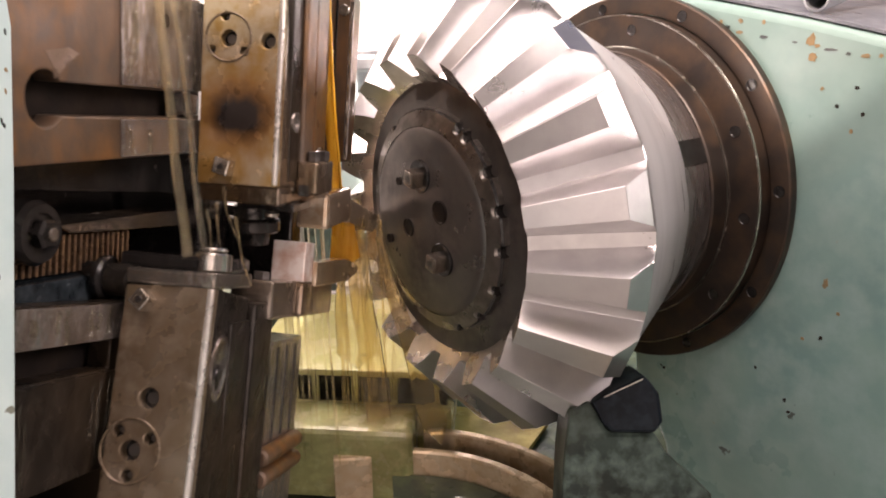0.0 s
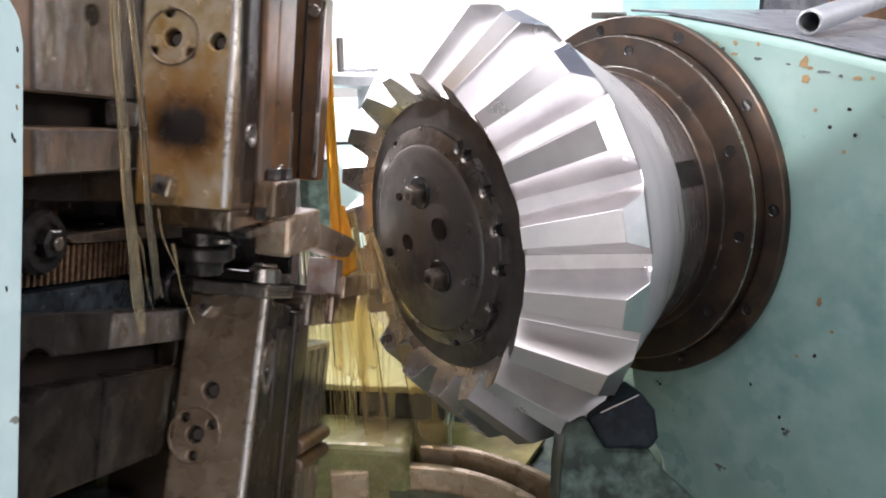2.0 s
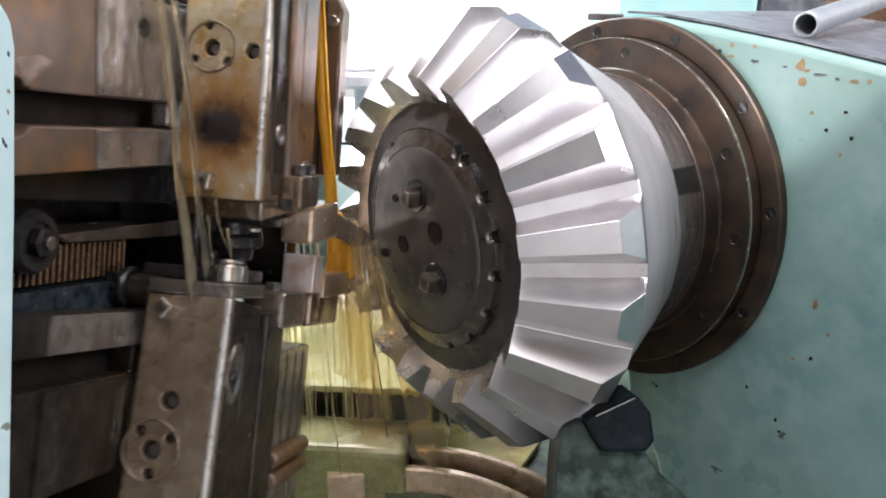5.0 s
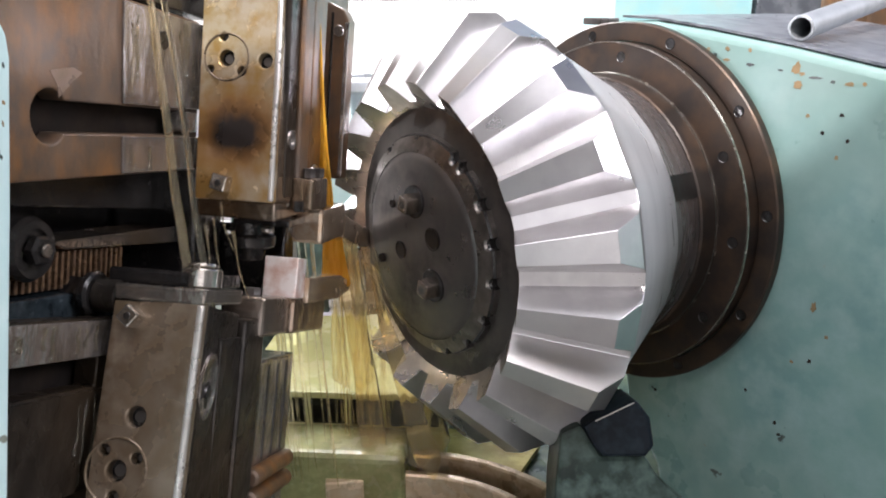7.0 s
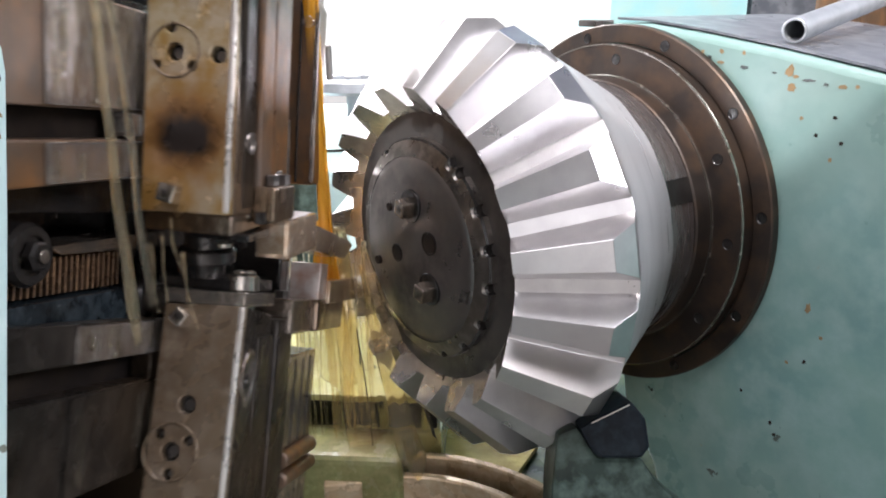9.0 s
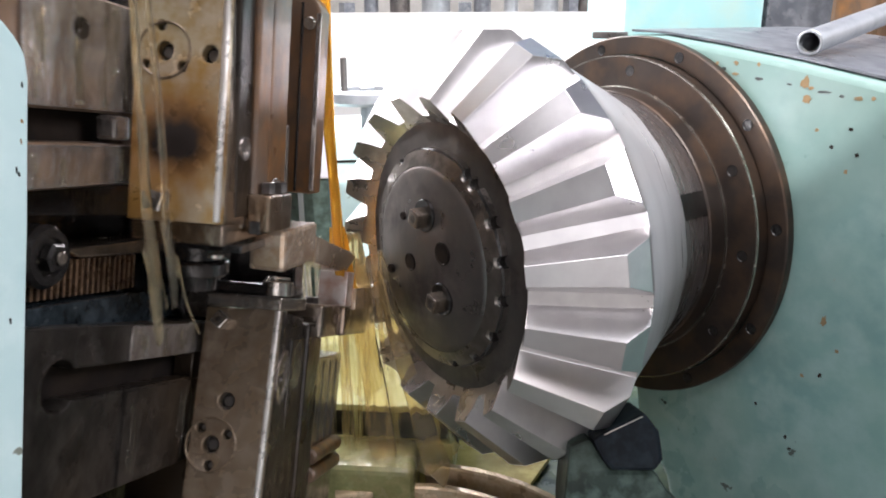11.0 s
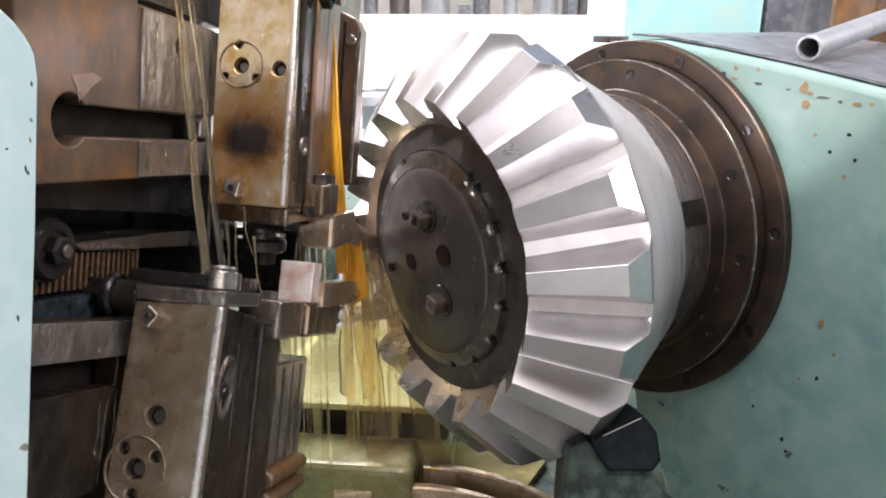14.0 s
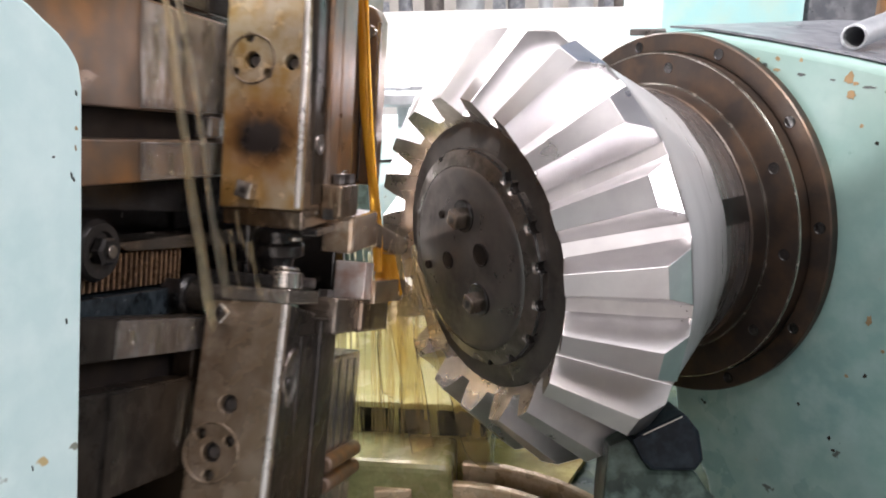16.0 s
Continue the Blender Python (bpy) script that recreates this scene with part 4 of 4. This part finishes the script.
for k in range(48):
    part("tooth", box(-0.1215, -0.116, -0.455 + 0.0099 * k, -0.4505 + 0.0099 * k, -0.088, -0.046, 0.0008, 1), SEG_BROWN, seg)
part("ledge", box(-0.21, -0.105, -0.47, 0.12, -0.132, -0.092, 0.003), BLUE_LEDGE, cradle, "blue-grey oily ledge")
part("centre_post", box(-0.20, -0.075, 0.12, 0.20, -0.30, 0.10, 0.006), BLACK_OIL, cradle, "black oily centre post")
# Added black bar blocks the bright background behind the gap.
part("gap_bar", box(-0.20, 0.02, 0.2105, 0.25, -0.120, -0.012, 0.004), BLACK_OIL, cradle, "black bar added to close the gap between the slides")
part("post_screw", rod(0.012, -0.076, -0.066, "x", 16, 0.002, (0, 0.15, -0.02)), BRIGHT_STEEL, cradle)
part("post_screw", rod(0.010, -0.076, -0.068, "x", 16, 0.002, (0, 0.165, -0.07)), OILY_STEEL, cradle)
sh = part("shaft_end", lathe([(-0.20, 0.0), (-0.20, 0.033), (-0.098, 0.033), (-0.092, 0.029), (-0.092, 0.021), (-0.096, 0.019), (-0.096, 0.0)], 32, "x"), BLACK_OIL, cradle,
          "black oily shaft end with a nut", m=pose(0, -0.172, -0.040))
part("nut", rod(0.016, -0.096, -0.082, "x", 6, 0.003), BLACK_OIL, sh)
part("nut_tip", rod(0.007, -0.082, -0.078, "x", 14, 0.001), OILY_STEEL, sh)
rn = random.Random(77)
for k in range(9):
    part("oil_bead", lathe([(-0.0035, 0.0), (-0.002, 0.0022), (0.0, 0.0030), (0.001, 0.0)], 10, "x"), PALE_OIL, sh,
         m=pose(-0.0945 if k % 2 else -0.0965, (rn.random() - 0.5) * 0.05, -0.028 + 0.03 * rn.random()))
# Black box stands for the shade below the lower plate.
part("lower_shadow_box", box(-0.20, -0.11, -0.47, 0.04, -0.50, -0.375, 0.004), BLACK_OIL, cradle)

# ---- machine frame at the edge ----
def column_plate(outline, th):
    """A cast plate in (along, up), standing askew beside the slides, with a rounded shoulder."""
    return prism(outline, -th, 0.0, "y", 0.003)


machine_frame = thing("machine_column", Matrix.Translation((-0.3345, -0.51, 0)) @ Matrix.Rotation(math.atan2(-0.21, -0.055), 4, "Z"),
                      "light green painted cast column with chips and oil stains", "machine column")
shoulder = [(0.058, 0.404), (0.036, 0.388), (0.0247, 0.3776), (0.0108, 0.3657), (0.0024, 0.3551), (-0.0028, 0.3458), (-0.0052, 0.3386), (-0.0047, 0.320)]
part("casting", column_plate([(0.26, -0.55), (0.26, 0.404)] + shoulder + [(0.0219, 0.2015), (0.0799, -0.0359), (0.205, -0.55)], 0.018), FRAME_PAINT, machine_frame)
part("side_wall", box(0.2605, 0.80, -0.018, 0.0, FLOOR, 0.404, 0.004), FRAME_PAINT, machine_frame, m=pose(0, 0, 0))


def mark(at, size, material, name, seed):
    rn = random.Random(seed)
    ring = [(at[0] + size[0] * (0.6 + 0.6 * rn.random()) * math.cos(2 * math.pi * k / 12), at[1] + size[1] * (0.6 + 0.6 * rn.random()) * math.sin(2 * math.pi * k / 12)) for k in range(12)]
    part(name, prism(ring, -0.0002, 0.0006, "y"), material, machine_frame)


rn = random.Random(31)
for k in range(9):
    z = 0.32 - 0.36 * rn.random()
    u = 0.24 * max(0.0, 0.32 - z) + 0.002 + 0.045 * rn.random() ** 2
    mark((u, z), (0.0006 + 0.0012 * rn.random(), 0.001 + 0.0022 * rn.random()), (GRIME, RUST, GRIME)[k % 3], "paint_chip", 600 + k)

# ---- bed below: ring rails, tray, bracket ----
turntable = thing("ring_turntable", pose(-0.059, -0.267, -0.56), "tan oiled ring rails of the swivel base", "ring rail")


def arc_rail(r0, r1, h, a0, a1, n=60):
    bm = bmesh.new()
    sec = ((r0, 0.0), (r1, 0.0), (r1, h - 0.003), (r1 - 0.003, h), (r0 + 0.003, h), (r0, h - 0.003))
    rings = []
    for k in range(n + 1):
        a = radians(a0 + (a1 - a0) * k / n)
        rings.append([bm.verts.new((r * math.cos(a), r * math.sin(a), z)) for r, z in sec])
    for a, b in zip(rings, rings[1:]):
        for k in range(6):
            bm.faces.new((a[k], a[(k + 1) % 6], b[(k + 1) % 6], b[k]))
    bm.faces.new(rings[0])
    bm.faces.new(rings[-1])
    bmesh.ops.recalc_face_normals(bm, faces=bm.faces)
    return smooth(bm, 30)


part("rail", arc_rail(0.301, 0.318, 0.105, -60, 90), RAIL, turntable)
part("rail", arc_rail(0.361, 0.379, 0.110, -60, 86), RAIL, turntable)
part("channel", arc_rail(0.322, 0.357, 0.05, -60, 92), BLACK_OIL, turntable)
part("inner_floor", arc_rail(0.10, 0.297, 0.06, -60, 96), BED_PAINT, turntable, "dark oily green floor inside the rails")
part("outer_floor", arc_rail(0.382, 0.62, 0.012, 62, 100), OIL_BED, turntable, "oil-flooded olive floor outside the rails")
bed = thing("machine_bed", pose(0, 0, 0), "oil-soaked yellow-green machine bed", "machine bed")
part("table", box(-1.0, 1.6, -0.55, 1.3, -0.72, -0.565, 0.01), BED_PAINT, bed)
part("base", box(-0.95, 1.5, -0.5, 1.25, FLOOR, -0.721, 0.01), GREEN_PAINT, bed)
tray = thing("oil_tray", pose(-0.16, 0.30, -0.56, 0, 0, -4), "yellow-green oil-covered box in the machine bed", "oil tray")
part("box", box(-0.20, 0.19, -0.14, 0.24, 0.0, 0.125, 0.006), OLIVE, tray)
# Black box stands for the shade under the lid's overhang.
part("gap", box(-0.19, 0.18, -0.125, 0.23, 0.1255, 0.195, 0.002), BLACK_OIL, tray)
for k in range(5):
    part("gap_rib", box(-0.17 + 0.08 * k, -0.155 + 0.08 * k, -0.132, -0.1255, 0.126, 0.194, 0.001), OLIVE, tray)
part("lid", box(-0.215, 0.200, -0.150, 0.25, 0.1955, 0.210, 0.004), OLIVE, tray)
part("skirt", box(-0.30, 0.128, -0.27, -0.16, 0.0, 0.150, 0.016, 3), LIP_PAINT, tray, "rounded oil-wet front lip")
for k in range(5):
    part("lid_hole", rod(0.006, 0.2095, 0.2112, "z", 12, 0.0003, (0.02 + 0.016 * k, -0.08 + 0.045 * k, 0)), BLACK_OIL, tray)
slats = thing("grey_slat_stack", pose(-0.13, 0.60, -0.56), "stack of wet pale grey steel slats behind the box", "steel slats")
part("stand", box(-0.20, 0.20, -0.05, 0.10, 0.0, 0.195, 0.004), BLACK_OIL, slats)
for k in range(4):
    part("slat", box(-0.21, 0.21, -0.07 + 0.02 * k, 0.10, 0.197 + 0.026 * k, 0.213 + 0.026 * k, 0.003), PALE_GREY, slats)
drain = thing("drain_block", pose(-0.165, 0.05, -0.56, 0, 0, 8), "small wet tan steel block in the bed", "steel block")
part("body", box(-0.035, 0.035, -0.03, 0.03, 0.0, 0.10, 0.004), RAIL, drain)

arm = thing("support_arm", pose(0.019, -0.126, 0.033, -18, 0, 0), "pale green cast support arm, darkened for shade, with a dark plug", "support arm")
# Near-black colour carries the shade under the gear.
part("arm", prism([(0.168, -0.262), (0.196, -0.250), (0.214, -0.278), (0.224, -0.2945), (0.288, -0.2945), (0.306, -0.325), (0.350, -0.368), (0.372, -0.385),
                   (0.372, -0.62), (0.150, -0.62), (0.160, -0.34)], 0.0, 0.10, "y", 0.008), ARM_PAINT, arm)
clamp = part("clamp_block", prism([(0.198, -0.2505), (0.222, -0.236), (0.272, -0.2125), (0.292, -0.238), (0.298, -0.278), (0.286, -0.2935), (0.226, -0.2935), (0.212, -0.279)],
                                  -0.012, 0.085, "y", 0.006), CLAMP_DARK, arm, "dark blue-black oily clamp block")
part("clamp_edge", box(0.0, 0.060, -0.0135, -0.0110, -0.0007, 0.0007, 0.0004), EDGE_STEEL, clamp, "thin bright worn edge", m=pose(0.214, 0, -0.2425, 0, -25.5, 0))
# ---- behind the gear: hand wheel on a green gearbox, pale panel ----
gb = thing("green_gearbox", pose(-0.22, 0.86, -0.56, 0, 0, 8), "pale green gearbox with a seam behind the gear", "gearbox")
part("body", box(-0.16, 0.30, -0.10, 0.25, 0.0, 0.655, 0.02, 3), FRAME_PAINT, gb)
part("seam", box(-0.155, 0.29, -0.1025, -0.099, 0.575, 0.581, 0.0005), BLACK_OIL, gb)
wheel = thing("hand_wheel", pose(-0.205, 0.84, 0.130), "grey steel hand wheel with an upright handle", "hand wheel")
part("rim", lathe([(0.026, 0.074), (0.026, 0.094), (0.034, 0.101), (0.056, 0.101), (0.064, 0.094), (0.064, 0.074)], 40, "z", True), GREY_PIPE, wheel)
part("web", rod(0.074, 0.032, 0.046, "z", 32, 0.003), TOP_PLATE, wheel)
part("hub", rod(0.020, -0.040, 0.070, "z", 24, 0.003), GREY_PIPE, wheel)
part("handle", rod(0.0085, 0.055, 0.148, "z", 16, 0.002, (-0.052, -0.06, 0)), DARK_STEEL, wheel)
pp = thing("pale_cover", pose(-0.36, 0.56, -0.56), "pale grey painted cover behind the tool slides", "cover")
# Dark stand and panel are added to cover bright background between the slides.
part("stand", box(-0.12, 0.10, -0.015, 0.03, 0.0, 0.575, 0.006), ARM_PAINT, pp, "dark stand added to close a bright gap")
part("panel", box(0.035, 0.10, -0.02, 0.03, 0.5755, 0.74, 0.006), PALE_GREY, pp)
part("gap_panel", box(-0.12, 0.0345, -0.018, 0.03, 0.5755, 0.74, 0.006), ARM_PAINT, pp, "dark panel added to close a bright gap")
part("rib", box(0.02, 0.032, -0.028, -0.02, 0.0, 0.67, 0.002), GREY_PIPE, pp)

# ---- cutting oil ----
jet = thing("oil_jet", pose(-0.1615, -0.030, 0), "amber cutting oil pouring down on the tools", "oil jet")
rnd = random.Random(4)
pts, rad = [], []
for k in range(60):
    z = 0.62 - 0.635 * k / 59
    pts.append((-0.006 + 0.010 * (0.62 - z) / 0.67 + 0.0012 * math.sin(21 * z), 0.0015 * math.sin(17 * z + 1), z))
    rad.append(0.0132 - 0.0052 * (k / 59) ** 0.6 + 0.0008 * math.sin(33 * z))
part("stream", tube(pts, rad, 14, 0.05, 0.7, 3), AMBER, jet)
pts2 = [(p[0] + 0.009, p[1] - 0.004, p[2]) for p in pts]
part("side_stream", tube(pts2, [r * 0.28 for r in rad], 8, 0.3, 1, 5), AMBER, jet)


def veil(name, at, n, spread, top, bottom, r, material, label, seed):
    """A loose curtain of falling strands."""
    ob = thing(name, pose(*at), label, "oil stream", "falling oil")
    rn = random.Random(seed)
    for k in range(n):
        x0, y0 = (rn.random() - 0.5) * spread, (rn.random() - 0.5) * spread * 0.5
        t0 = top - rn.random() * 0.05
        b0 = bottom + rn.random() * 0.08
        dx = (rn.random() - 0.5) * 0.02
        ph = rn.random() * 6
        ps = [(x0 + dx * (j / 17) ** 2 + 0.0007 * math.sin(ph + j * 0.45), y0, t0 + (b0 - t0) * j / 17) for j in range(18)]
        part("strand", tube(ps, [r * (0.5 + rn.random() * 0.7) * (1.15 - 0.5 * j / 17) for j in range(18)], 7, 0.5, 1, k), material, ob)
    return ob




def oil_sheet(w0, w1, z0, z1, seed, nx=12, nz=36):
    """A thin wavy skin of falling oil, closed, with ragged edges."""
    bm = bmesh.new()
    rn = random.Random(seed)
    o = rn.random() * 50
    sides = []
    for d in (0.0, 1.0):
        g = []
        for j in range(nz + 1):
            f = j / nz
            z = z0 + (z1 - z0) * f
            w = (w0 + (w1 - w0) * f + 0.3 * min(w0, w1) * noise.noise((o, z * 14, 0))) * min(1.0, 0.08 + 9 * (1 - f))
            row = []
            for i in range(nx + 1):
                q = i / nx - 0.5
                x = q * w + 0.006 * noise.noise((o + 9, z * 9, 1))
                y = 0.010 * noise.noise((x * 40 + o, z * 7, 2)) + 0.012 * f * q + (0.0005 + 0.0016 * (1 - (2 * q) ** 2) * (0.6 + noise.noise((x * 120, z * 10, o)))) * (1 if d else -1)
                row.append(bm.verts.new((x, y, z)))
            g.append(row)
        sides.append(g)
    for g in sides:
        for j in range(nz):
            for i in range(nx):
                bm.faces.new((g[j][i], g[j][i + 1], g[j + 1][i + 1], g[j + 1][i]))
    a, b = sides
    for j in range(nz):
        for i in (0, nx):
            bm.faces.new((a[j][i], a[j + 1][i], b[j + 1][i], b[j][i]))
    for i in range(nx):
        for j in (0, nz):
            bm.faces.new((a[j][i], a[j][i + 1], b[j][i + 1], b[j][i]))
    bmesh.ops.recalc_face_normals(bm, faces=bm.faces)
    return smooth(bm, 80)


curtain = thing("oil_curtain", pose(-0.150, 0.07, 0), "translucent amber curtain of oil under the tools", "oil stream", "falling oil")
part("sheet", oil_sheet(0.030, 0.085, 0.012, -0.30, 3), PALE_OIL, curtain)
part("core", oil_sheet(0.034, 0.046, 0.016, -0.46, 5), THIN_AMBER, curtain, m=pose(0, 0, 0, 0, -5, 0))
part("fan", oil_sheet(0.024, 0.15, -0.03, -0.46, 8), PALE_OIL, curtain, m=pose(0.026, 0.02, 0, 0, -12, 0))
part("side_fan", oil_sheet(0.012, 0.05, -0.05, -0.47, 9), THIN_AMBER, curtain, "amber side fan", m=pose(0.030, -0.01, 0, 0, -15, 0))
part("splash", oil_sheet(0.024, 0.050, 0.034, -0.090, 21), AMBER, curtain, "thick amber splash on the tool", m=pose(-0.008, -0.035, 0))
fall = veil("oil_fall", (-0.145, 0.10, 0), 12, 0.085, -0.025, -0.50, 0.0028, THIN_AMBER, "amber oil running off the gear and tools", 11)
fall_thin = veil("oil_fall", (-0.125, 0.13, 0), 12, 0.13, -0.08, -0.52, 0.0016, PALE_OIL, "thin pale strands of falling oil", 12)
drip_up = thing("oil_drip", pose(-0.278, -0.335, 0), "thin amber band of oil running down the upper slide", "oil stream", "falling oil")
part("band", oil_sheet(0.007, 0.009, 0.44, 0.02, 13, 6, 48), THIN_AMBER, drip_up)
part("side_band", oil_sheet(0.005, 0.004, 0.44, 0.06, 17, 4, 48), PALE_OIL, drip_up, m=pose(0.016, 0.004, 0))
drip_face = veil("oil_drip", (-0.262, -0.300, 0), 4, 0.060, 0.150, 0.015, 0.0013, THIN_AMBER, "amber oil dripping off the scorched block", 15)
drip_low = veil("oil_drip", (-0.215, 0.02, 0), 18, 0.10, 0.03, -0.45, 0.0016, PALE_OIL, "thin oil strands dripping from the lower slide", 14)


# ---- what moves ----
def motions():
    n = 240
    ts = [16.0 * k / n for k in range(n + 1)]
    walk(gear, [(t, gear_turn(t)) for t in (0.0, 4.0, 8.0, 12.0, 16.0)])
    walk(upper, [(t, upper_slide(t)) for t in ts])
    walk(lower, [(t, lower_slide(t)) for t in ts])
    walk(cradle, [(t, cradle_pose(t)) for t in (0.0, 8.0, 16.0)])
    few = ts[::3]
    walk(jet, [(t, pose(-0.1615 + 0.0015 * math.sin(9 * t), -0.030, 0.004 * math.sin(13 * t), 0.5 * math.sin(11 * t), 0.6 * math.sin(7 * t + 1), 20 * math.sin(5 * t))) for t in few])
    for ob, (x, y), k in ((fall, (-0.145, 0.10), 0), (fall_thin, (-0.125, 0.13), 2)):
        walk(ob, [(t, pose(x + 0.012 * math.sin(2 * math.pi * t / PERIOD + k), y, 0.01 * math.sin(8 * t + k), 0, 1.5 * math.sin(6 * t + k), 12 * math.sin(4 * t + k))) for t in few])
    walk(curtain, [(t, pose(-0.150 + 0.006 * math.sin(2 * math.pi * t / PERIOD), 0.07, 0.006 * math.sin(7 * t), 0, 1.5 * math.sin(5 * t), 14 * math.sin(3.3 * t))) for t in few])
    rest_u, rest_l = upper_slide(8).translation, lower_slide(8).translation
    walk(drip_up, [(t, Matrix.Translation((upper_slide(t - 0.08).translation - rest_u) * 0.8) @ pose(-0.278, -0.335, 0, 0, 2 * math.sin(7 * t), 0)) for t in few])
    walk(drip_face, [(t, Matrix.Translation((upper_slide(t - 0.04).translation - rest_u) * 0.95) @ pose(-0.262, -0.300, 0, 0, 3 * math.sin(5 * t), 0)) for t in few])
    walk(drip_low, [(t, Matrix.Translation((lower_slide(t - 0.08).translation - rest_l) * 0.8) @ pose(-0.215, 0.02, 0, 0, 2 * math.sin(6 * t), 0)) for t in few])


motions()
